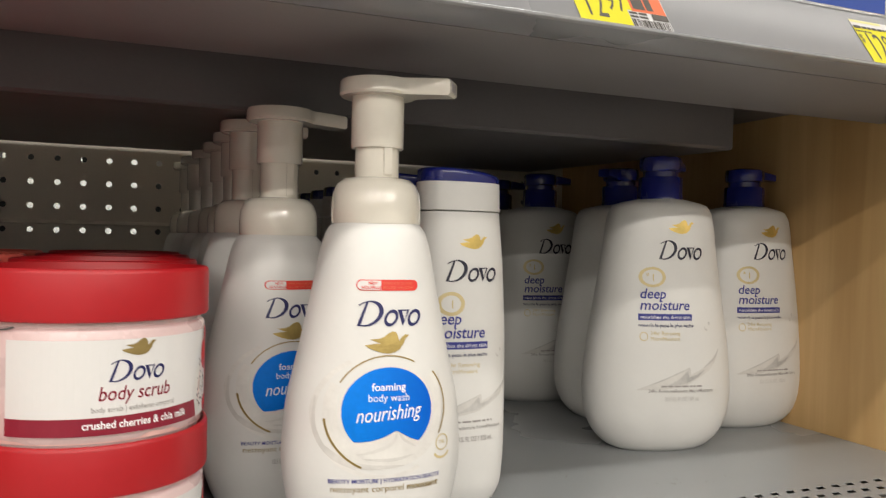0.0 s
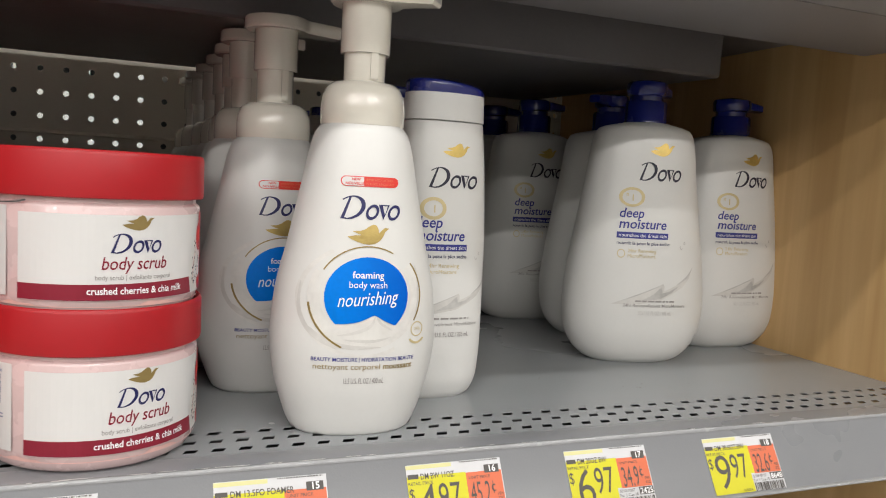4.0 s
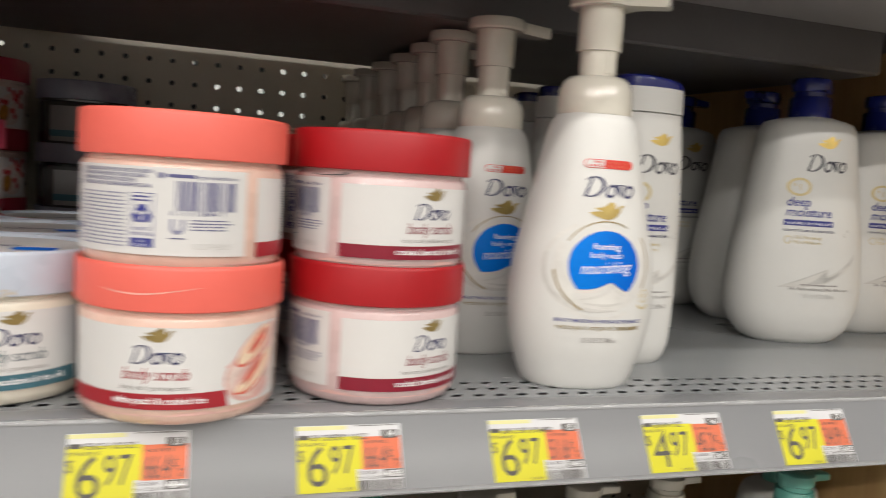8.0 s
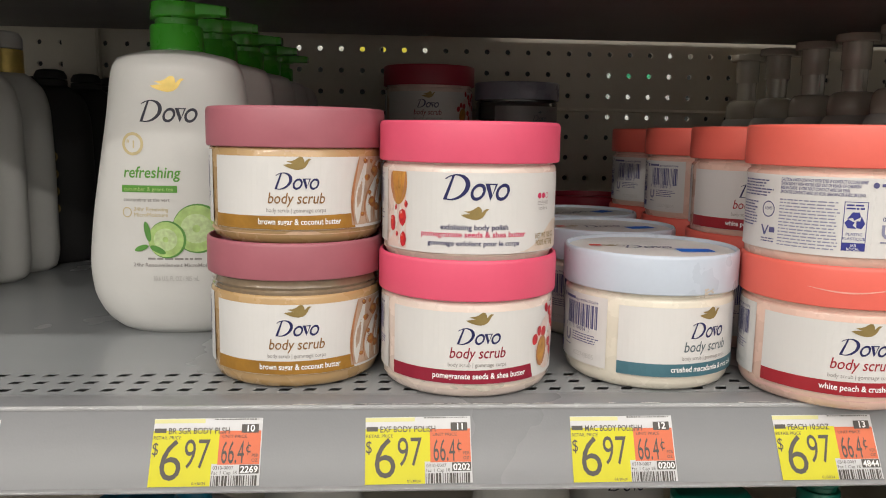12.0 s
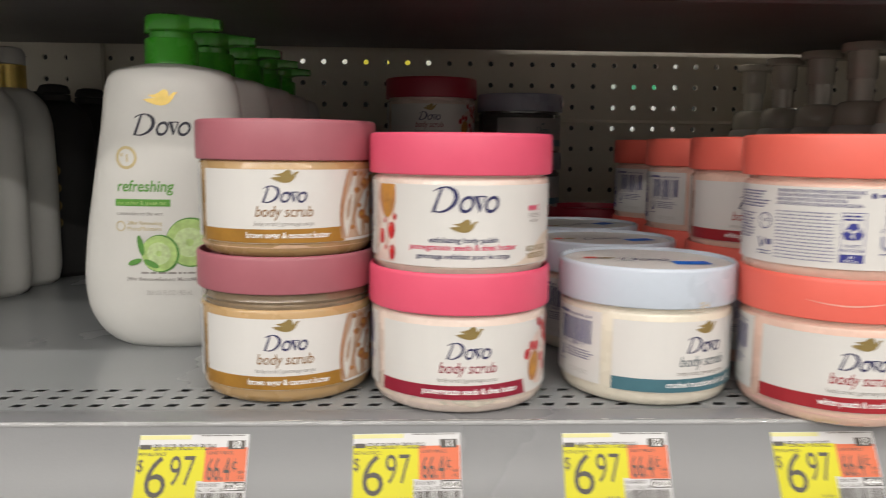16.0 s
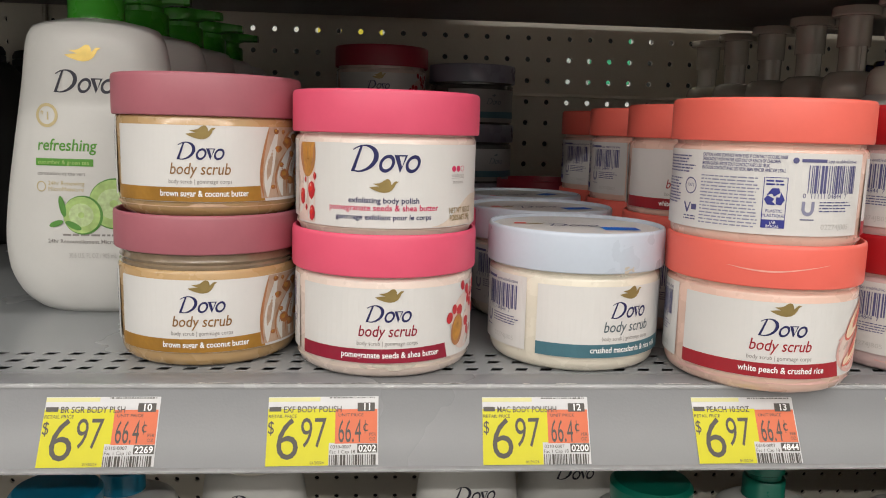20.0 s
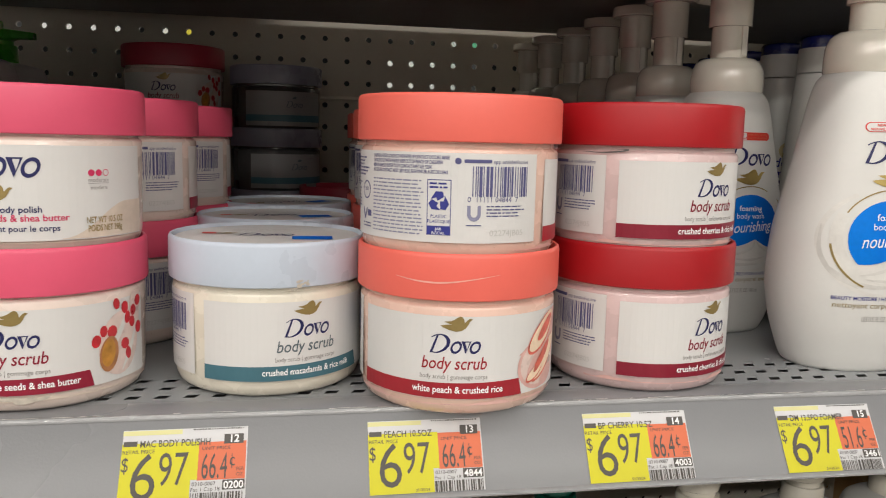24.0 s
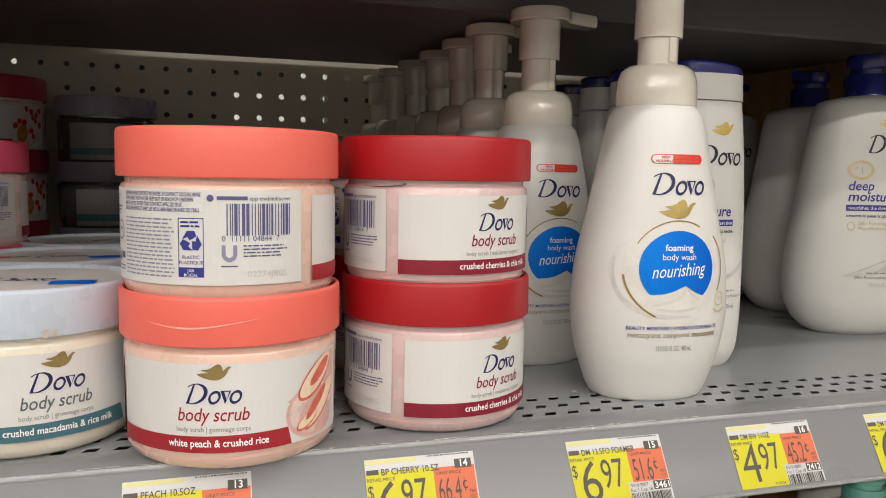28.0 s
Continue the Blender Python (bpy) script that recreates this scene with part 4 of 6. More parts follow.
def sugar_picture(lab):
    edge = lambda v: (36.5 + 7 * ((v - 0.0190) / 0.0265) ** 2) * ARC
    rows = [0.0095 + 0.0360 * k / 12 for k in range(13)]
    printed("picture", Print().poly([(edge(v), v) for v in rows] + [(79.5 * ARC, v) for v in reversed(rows)]), HIGH, 0.00034, "tan_swirl", lab)
    cream = Print().stroke([deg(42, 0.0100), deg(42.5, 0.020), deg(45.5, 0.031), deg(51, 0.0448)], 0.0060).stroke([deg(55, 0.0100), deg(53, 0.019), deg(58, 0.028), deg(66, 0.036)], 0.0055)
    cream.stroke([deg(64, 0.0105), deg(65, 0.021), deg(70, 0.030), deg(78, 0.035)], 0.0056).stroke([deg(73, 0.0100), deg(75, 0.020), deg(78, 0.027)], 0.0040).stroke([deg(58, 0.036), deg(66, 0.0405), deg(76, 0.0435)], 0.0042)
    printed("swirl_fold", cream, HIGH, 0.00040, "swirl", lab)
    line = Print().stroke([deg(39.0, 0.0098), deg(37.2, 0.019), deg(38.5, 0.030), deg(43.5, 0.0450)], 0.0018).stroke([deg(51, 0.0100), deg(48.5, 0.019), deg(52, 0.027), deg(59, 0.033)], 0.0013)
    line.stroke([deg(60, 0.0105), deg(59.5, 0.019), deg(63, 0.026), deg(70, 0.032)], 0.0014).stroke([deg(57, 0.0395), deg(64, 0.0435)], 0.0012).stroke([deg(69, 0.0105), deg(70, 0.019), deg(76, 0.026)], 0.0014)
    printed("swirl_line", line, HIGH, 0.00046, "nut_print", lab)
    rnd = random.Random(11)
    for a, v, r in ((61, 0.0375, 0.0034), (51, 0.0345, 0.0020), (57.5, 0.0208, 0.0031), (64, 0.0180, 0.0027), (49.5, 0.0432, 0.0017), (66, 0.0315, 0.0020), (70, 0.0400, 0.0027), (54, 0.0262, 0.0014), (73, 0.022, 0.0025), (56, 0.0430, 0.0012), (46.5, 0.0150, 0.0012)):
        ring = [(1.5 * r * rnd.uniform(0.7, 1.1) * math.cos(k * 0.785), r * rnd.uniform(0.7, 1.1) * math.sin(k * 0.785)) for k in range(8)]
        printed("sugar_lump", Print().poly(ring, a * ARC, v), HIGH, 0.00052, "crumb_print", lab)
        printed("lump_light", Print().poly([(p * 0.45 - r * 0.3, q * 0.45 + r * 0.25) for p, q in ring], a * ARC, v), HIGH, 0.00058, "almond_print", lab)


def rice_picture(lab):
    u = 54 * ARC
    printed("picture", Print().ring(u, 0.0270, 0.0095, 0.0155, turn=-10), HIGH, 0.00028, "swirl", lab)
    printed("nut_print", Print().ring(u, 0.024, 0.004, 0.0045).ring(u + 0.004, 0.034, 0.003, 0.0035), HIGH, 0.00040, "skin_print", lab)


def cherry_picture(lab):
    u = 48 * ARC
    printed("picture", Print().ring(u, 0.0215, 0.0080, 0.0128, turn=-8).poly([(-0.002, 0.010), (0.0085, 0.004), (0.0120, 0.0235), (0.0065, 0.0235)], u, 0.0215), HIGH, 0.00034, "swirl", lab)
    printed("picture_fold", Print().stroke([deg(43, 0.0120), deg(44, 0.022), deg(48, 0.031)], 0.0022).stroke([deg(50, 0.0110), deg(51, 0.020), deg(53, 0.029)], 0.0016), HIGH, 0.00038, "drop_print", lab)
    printed("cherry_print", Print().ring(53.5 * ARC, 0.0350, 0.0048, 0.0072, turn=-8).ring(56 * ARC, 0.0438, 0.0030, 0.0034).ring(55 * ARC, 0.0125, 0.0042, 0.0036).stroke([deg(57, 0.0120), deg(58, 0.024), deg(57, 0.034)], 0.0030), HIGH, 0.00042, "seed_print", lab)
    printed("cherry_light", Print().ring(52.6 * ARC, 0.0362, 0.0022, 0.0040, turn=-10).ring(54.5 * ARC, 0.0133, 0.0018, 0.0012), HIGH, 0.00048, "red_ink", lab)
    rnd = random.Random(4)
    specks = Print()
    for _ in range(34):
        specks.ring((41.5 + 12 * rnd.random()) * ARC, 0.0115 + 0.0215 * rnd.random(), rnd.uniform(0.0003, 0.0006), rnd.uniform(0.0004, 0.0008), 0, 0, 360, 6)
    tagged(printed("chia_specks", specks, HIGH, 0.00050, "black_ink", lab), kind="stuff")


def wet_edge(ob, mat, seed):
    """The uneven line at the foot of a jar where the scrub does not quite fill it."""
    rnd = random.Random(seed)
    phase = [rnd.uniform(0, 6.28) for _ in range(3)]
    wave = lambda u: 0.0064 + 0.0013 * max(0, math.sin(u * 95 + phase[0]) + 0.6 * math.sin(u * 210 + phase[1]) + 0.3 * math.sin(u * 520 + phase[2]) - 0.25)
    printed("wet_edge", Print().band(-80 * ARC, 85 * ARC, lambda u: 0.0060, wave, 0.0008), round_of(0.0465), 0.00025, mat, ob, "uneven darker line of scrub at the foot")


def polish_jar():
    """The older design: exfoliating polish, a wide label with a seed picture at its edge."""
    ob = jar_shell("raspberry-lidded jar of exfoliating polish with a seed picture", "pink", "pom_cream")
    code_label(ob, 7)
    ON = lambda p, q, lift: AT(p, q + 0.0014, lift)
    lab = printed("front_label", Print().band(-66 * ARC, 84 * ARC, lambda u: 0.0058, lambda u: 0.0462), ON, 0.00012, "paper", ob)
    L = 0.00032
    printed("word_mark", Print().mark(0, 0.0330, 0.0355), ON, L, "navy", lab)
    printed("emblem", Print().emblem(0, 0.0262, 0.0140), ON, L, "gold_ink", lab, "gold foil emblem")
    printed("product_name", Print().words("exfoliating body polish", 0, 0.0180, 0.00385, "CENTER", 0.014), ON, L, "navy", lab)
    printed("flavour_name", Print().words("pomegranate seeds & shea butter", 0, 0.0143, 0.0041, "CENTER", 0.014), ON, L, "pink_ink", lab)
    printed("second_line", Print().words("gommage exfoliant pour le corps", 0, 0.0100, 0.0036, "CENTER", 0.014), ON, L, "navy", lab)
    u = 50 * ARC
    printed("strength_dots", Print().ring(u - 0.0035, 0.0345, 0.0015, 0.0015).ring(u, 0.0345, 0.0015, 0.0015).ring(u + 0.0035, 0.0345, 0.0015, 0.0015, 0.8), ON, L, "pink_ink", lab)
    printed("strength_words", Print().words("moderate", u, 0.0305, 0.0026, "CENTER").words("modere", u, 0.0272, 0.0026, "CENTER").rect(u - 0.005, 0.0298, u + 0.005, 0.0300), ON, L, "grey_ink", lab)
    printed("wave", Print().band(30 * ARC, 84 * ARC, lambda q: 0.0062, lambda q: 0.0065 + 0.0150 * math.sin(min(1, (q - 30 * ARC) / 0.032) * math.pi / 2) ** 2), ON, 0.00026, "wave_print", lab)
    printed("net_weight", Print().words("NET WT 10.5 OZ", u + 0.003, 0.0125, 0.0040, "CENTER", 0.012, wide=0.62).words("POIDS NET 298g", u + 0.003, 0.0088, 0.0040, "CENTER", 0.012, wide=0.62), ON, 0.00044, "gold_ink", lab)
    a = -60 * ARC
    printed("picture", Print().rect(-66 * ARC, 0.0066, -46 * ARC, 0.0460), ON, 0.00026, "drop_print", lab)
    printed("picture_fold", Print().stroke([(a - 0.003, 0.010), (a + 0.003, 0.020), (a + 0.002, 0.030)], 0.004).stroke([(a + 0.006, 0.008), (a + 0.0095, 0.018), (a + 0.007, 0.028)], 0.003), ON, 0.00032, "swirl", lab)
    half_nut = [(0.0068 * math.cos(t) + 0.0055, 0.0405 + 0.0118 * math.sin(t)) for t in [math.pi * k / 12 for k in range(12, 25)]] + [(0.0118, 0.0458), (0.0, 0.0458)]
    printed("nut", Print().poly(half_nut, a), ON, 0.00038, "almond_print", lab)
    printed("nut_shade", Print().stroke([(a - 0.0005, 0.0455), (a - 0.0002, 0.0380), (a + 0.0035, 0.0300)], 0.0030).stroke([(a + 0.0112, 0.0455), (a + 0.0108, 0.0380), (a + 0.0080, 0.0305)], 0.0014), ON, 0.00044, "nut_print", lab)
    printed("nut_light", Print().stroke([(a + 0.0050, 0.0450), (a + 0.0046, 0.0390), (a + 0.0058, 0.0325)], 0.0014).stroke([(a + 0.0082, 0.0452), (a + 0.0084, 0.0400), (a + 0.0074, 0.0340)], 0.0010), ON, 0.00050, "amber_print", lab)
    rnd = random.Random(8)
    for p, q, r in ((0.0092, 0.0225, 0.0036), (0.0008, 0.0190, 0.0034), (0.0118, 0.0295, 0.0015), (0.0036, 0.0272, 0.0012), (0.0098, 0.0112, 0.0030), (0.0046, 0.0135, 0.0012)):
        ring = [(r * 0.85 * rnd.uniform(0.85, 1.1) * math.cos(k * 0.785), r * 1.30 * rnd.uniform(0.85, 1.1) * math.sin(k * 0.785)) for k in range(8)]
        printed("seed", Print().poly(ring, a + p, q), ON, 0.00046, "seed_print", lab)
        printed("seed_light", Print().poly([(c * 0.55 - r * 0.15, d * 0.5 + r * 0.35) for c, d in ring], a + p, q), ON, 0.00052, "red_ink", lab)
        printed("seed_glint", Print().poly([(c * 0.14 - r * 0.25, d * 0.16 + r * 0.65) for c, d in ring], a + p, q), ON, 0.00058, "drop_print", lab)
    return ob


def at(x, y, z, yaw):
    return pose(x, y, z, 0, 0, yaw)


sugar = scrub_jar("mauve-lidded jar of tan brown sugar body scrub", "mauve", "brown_cream", "brown_ink", "ochre_ink", "brown sugar & coconut butter", 0.0420, sugar_picture, up=-0.0003)
sugar_top = scrub_jar("mauve-lidded jar of tan brown sugar body scrub", "mauve", "brown_cream", "brown_ink", "ochre_ink", "brown sugar & coconut butter", 0.0420, sugar_picture, up=-0.0005)
pome = scrub_jar("raspberry-lidded jar of pomegranate seed body scrub", "pink", "pom_cream", "wine_ink", "wine_ink", "pomegranate seeds & shea butter", 0.0490, seed_picture)
rice = scrub_jar("lilac-lidded jar of white macadamia body scrub", "lilac", "mac_cream", "slate_ink", "petrol_ink", "crushed macadamia & rice milk", 0.0450, rice_picture)
peach = scrub_jar("coral-lidded jar of pink white peach body scrub", "coral", "peach_cream", "brick_ink", "brick_ink", "white peach & crushed rice", 0.0400, peach_picture)
cherry = scrub_jar("red-lidded jar of pink crushed cherry body scrub", "red", "cherry_cream", "cherry_ink", "cherry_ink", "crushed cherries & chia milk", 0.0430, cherry_picture, "exfoliante corporal")
polish = polish_jar()
for k, (ob, mat) in enumerate(((peach, "blush_print"), (cherry, "blush_print"), (pome, "wave_print"), (polish, "wave_print"), (sugar_top, "fold_print"))):
    wet_edge(ob, mat, k)
ruby = scrub_jar("dark red-lidded jar of pomegranate seed body scrub", "crimson", "pom_cream", "wine_ink", "wine_ink", "pomegranate seeds & shea butter", 0.0490, seed_picture)
ruby.matrix_basis = pose(-0.322, 0.812, DECK, 0, 0, 12)


def lid_label(ob, dirty):
    """The printed disc on a lilac lid."""
    flat = lambda u, v, lift: (u * 0.91 + v * 0.41, v * 0.91 - u * 0.41, 0.0716 + lift)
    d = printed("lid_label", Print().ring(0, 0, 0.0464, 0.0464, n=48), flat, 0.0003, "paper", ob)
    printed("word_mark", Print().mark(-0.002, -0.004, 0.030), flat, 0.0006, "navy", d)
    printed("emblem", Print().emblem(-0.022, 0.006, 0.012), flat, 0.0006, "gold_ink", d)
    printed("blue_flash", Print().rect(0.012, -0.018, 0.032, -0.006), flat, 0.0006, "disc", d)
    printed("small_print", Print().lines(-0.02, 0.02, 0.022, 3, 0.005, 0.0012, 0.2, 8), flat, 0.0006, "light_ink", d)
    printed("red_flash", Print().rect(-0.034, 0.004, -0.027, 0.010), flat, 0.0006, "red_ink", d)
    if dirty:
        e = round_of(0.0491)
        pr = Print()
        rnd = random.Random(2)
        for _ in range(9):
            pr.ring(-0.004 + rnd.uniform(-0.004, 0.004), 0.0535 + rnd.uniform(-0.001, 0.003), rnd.uniform(0.0004, 0.0016), rnd.uniform(0.0004, 0.0010), 0, 0, 360, 9)
        printed("dried_spill", pr, e, 0.0002, "smear", ob, "dried smear of scrub on the lid")


lid_label(rice, True)
sugar.matrix_basis = at(-0.4125, 0.395, DECK, 6.6)
sugar_top.matrix_basis = at(-0.4118, 0.396, DECK + 0.0764, 6.3)
for jar, z, high in ((sugar_top, -0.0028, 1.0), (sugar, 0.0089, 0.9375), (pome, -0.0012, 1.0), (polish, -0.0010, 1.0)):
    for ob in jar.children:
        if ob.name.startswith("lid"):
            ob.location.z, ob.scale.z = z, high      # the lower sugar lid is screwed on loosely, so that the thread shows
thread = part("thread", lathe([(0.0440, 0.0500), (0.0462, 0.0503), (0.0466, 0.0520), (0.0458, 0.0530), (0.0466, 0.0545), (0.0460, 0.0560), (0.0462, 0.0610), (0.0440, 0.0612)]), "clear", sugar, "clear plastic thread below the raised lid, dark reflection in its colour")
pome.matrix_basis = at(-0.316, 0.3775, DECK, 2.4)
polish.matrix_basis = at(-0.3158, 0.379, DECK + H_NEST, -1.3)
rice.matrix_basis = at(-0.2088, 0.388, DECK, 24)
peach.matrix_basis = at(-0.1162, 0.3545, DECK, -12)
copy_thing(peach, at(-0.1166, 0.357, DECK + H_NEST, 103.5))
cherry.matrix_basis = at(-0.0121, 0.376, DECK, 26.5)
upper_cherry = copy_thing(cherry, at(-0.0124, 0.3768, DECK + H_NEST, 22.3))
# a stack of lilac-lidded jars at the back, their tones darkened for the shade
dark_jar = jar_shell("dark smoky jar with a lilac lid, its tones darkened for shade", "dusk", "smoke")
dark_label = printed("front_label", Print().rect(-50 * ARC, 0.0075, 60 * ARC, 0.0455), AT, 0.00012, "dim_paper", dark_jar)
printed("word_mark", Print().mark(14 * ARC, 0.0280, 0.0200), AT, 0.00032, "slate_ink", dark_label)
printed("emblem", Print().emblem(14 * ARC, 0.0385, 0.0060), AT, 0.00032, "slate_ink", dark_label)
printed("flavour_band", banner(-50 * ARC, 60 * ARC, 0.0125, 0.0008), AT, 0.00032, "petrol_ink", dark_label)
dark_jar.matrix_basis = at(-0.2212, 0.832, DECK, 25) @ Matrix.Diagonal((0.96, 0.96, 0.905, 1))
# the rows behind
for y, dx, w0, w1 in ((0.480, 0.012, 128, 132), (0.580, 0.023, 120, 136)):
    copy_thing(pome, at(-0.316 + dx, y, DECK, w0))
    copy_thing(pome, at(-0.316 + dx, y, DECK + H_NEST, w1))
for y, dx, w0, w1 in ((0.461, 0.008, 40, -30), (0.562, 0.009, 30, 27), (0.664, 0.010, 25, 30)):
    copy_thing(peach, at(-0.1162 + dx, y, DECK, w0))
    copy_thing(peach, at(-0.1162 + dx, y, DECK + H_NEST, w1))
for y, dx, w0, w1 in ((0.480, 0.003, 30, 60), (0.582, 0.006, 20, 75), (0.684, 0.006, 40, 20)):
    copy_thing(cherry, at(-0.0121 + dx, y, DECK, w0))
    copy_thing(cherry, at(-0.0121 + dx, y, DECK + H_NEST, w1))
for y, dx, w0, w1 in ((0.497, 0.0, 30, 60), (0.598, 0.002, 20, 75), (0.70, 0.004, 40, 20)):
    copy_thing(sugar_top, at(-0.4125 + dx, y, DECK, w0))
    copy_thing(sugar_top, at(-0.4125 + dx, y, DECK + H_NEST, w1))
for y, dx, w in ((0.490, 0.0, 40), (0.592, 0.004, 70)):
    copy_thing(rice, at(-0.2088 + dx, y, DECK, w))
for k in range(3):
    if k:
        copy_thing(ruby, at(-0.3205, 0.812, DECK + k * 0.0660, 6 - 5 * k))
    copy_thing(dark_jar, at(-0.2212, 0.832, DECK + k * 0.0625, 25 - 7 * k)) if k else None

# a coral jar in shadow: the ruby copy stands in for its darker tone
copy_thing(ruby, at(-0.148, 0.778, DECK, 70))

# marks of wear on single jars
LIDARC = 0.0491 * math.pi / 180
printed("scratch", Print().stroke([(-33 * LIDARC, 0.0630), (-18 * LIDARC, 0.0615), (-3 * LIDARC, 0.0617), (23 * LIDARC, 0.0650)], 0.0008), round_of(0.0491), 0.0002, "scratch", peach, "thin pale scratch across the lid")
printed("stray_hair", Print().stroke([(-84 * ARC, 0.0502), (-72 * ARC, 0.0499), (-60 * ARC, 0.0505), (-55 * ARC, 0.0515), (-63 * ARC, 0.0511)], 0.0007), AT, 0.0009, "chip", upper_cherry, "dark stray hair caught below the lid")
smear = Print()
for a, v, w, h in ((-2, 0.0075, 0.0060, 0.0010), (6, 0.0065, 0.0050, 0.0014), (14, 0.0070, 0.0030, 0.0008), (-14, 0.0070, 0.0022, 0.0007), (-34, 0.0090, 0.0014, 0.0006)):
    smear.ring(a * ARC, v, w, h, 0, 0, 360, 14, turn=a)
printed("dried_smear", smear, round_of(0.0463), 0.0008, "smear", pome, "dried grey smear at the foot of the jar")

# ---- pump bottles ----
FOAM = smooth_profile([(0.0, 0.0316, 0.0232), (0.0011, 0.0331, 0.0245), (0.014, 0.0385, 0.0285), (0.030, 0.0430, 0.0322), (0.050, 0.0454, 0.0346), (0.072, 0.0440, 0.0346), (0.102, 0.0376, 0.0322), (0.135, 0.0308, 0.0288), (0.153, 0.0272, 0.0262), (0.1605, 0.0247, 0.0243), (0.1645, 0.0215, 0.0215)])
WIDE = smooth_profile([(0.0, 0.036, 0.019), (0.003, 0.0430, 0.0235), (0.014, 0.0545, 0.0305), (0.030, 0.0610, 0.0350), (0.046, 0.0625, 0.0360), (0.075, 0.0600, 0.0350), (0.110, 0.0545, 0.0330), (0.150, 0.0478, 0.0305), (0.178, 0.0438, 0.0285), (0.1875, 0.0390, 0.0258), (0.192, 0.0200, 0.0190)])
SLIM = smooth_profile([(0.0, 0.023, 0.014), (0.003, 0.0265, 0.0165), (0.015, 0.0305, 0.0205), (0.040, 0.0316, 0.0220), (0.090, 0.0312, 0.0218), (0.140, 0.0290, 0.0200), (0.1745, 0.0258, 0.0180)])
TALL = smooth_profile([(0.0, 0.028, 0.020), (0.004, 0.0335, 0.0245), (0.020, 0.0365, 0.0275), (0.080, 0.0365, 0.0275), (0.140, 0.0350, 0.0265), (0.160, 0.0310, 0.0240), (0.172, 0.0210, 0.0200), (0.176, 0.0150, 0.0150)])


def spout_geo(z0, z1, r, reach, w, drop):
    """A pump head seen from above: a disc that runs out into a tapering nozzle along +x."""
    ring = []
    for i in range(25):
        t = radians(30 + 300 * i / 24)
        ring.append((r * math.cos(t), r * math.sin(t), 0))
    ring += [(r * 0.98, -w * 1.25, 0), (r * 1.35, -w, 0.2), (reach, -w * 0.85, 1), (reach, w * 0.85, 1), (r * 1.35, w, 0.2), (r * 0.98, w * 1.25, 0)]
    k = len(ring)
    vs = []
    for inset, z in ((0.94, z0), (1.0, z0 + 0.0012), (1.0, z1 - 0.0018), (0.96, z1 - 0.0005), (0.88, z1)):
        vs += [(x * (inset if f < 1 else 0.5 + inset / 2), y * inset, z - drop * f) for x, y, f in ring]
    fs = [(s * k + i, s * k + (i + 1) % k, (s + 1) * k + (i + 1) % k, (s + 1) * k + i) for s in range(4) for i in range(k)]
    fs += [tuple(reversed(range(k))), tuple(range(4 * k, 5 * k))]
    return vs, fs


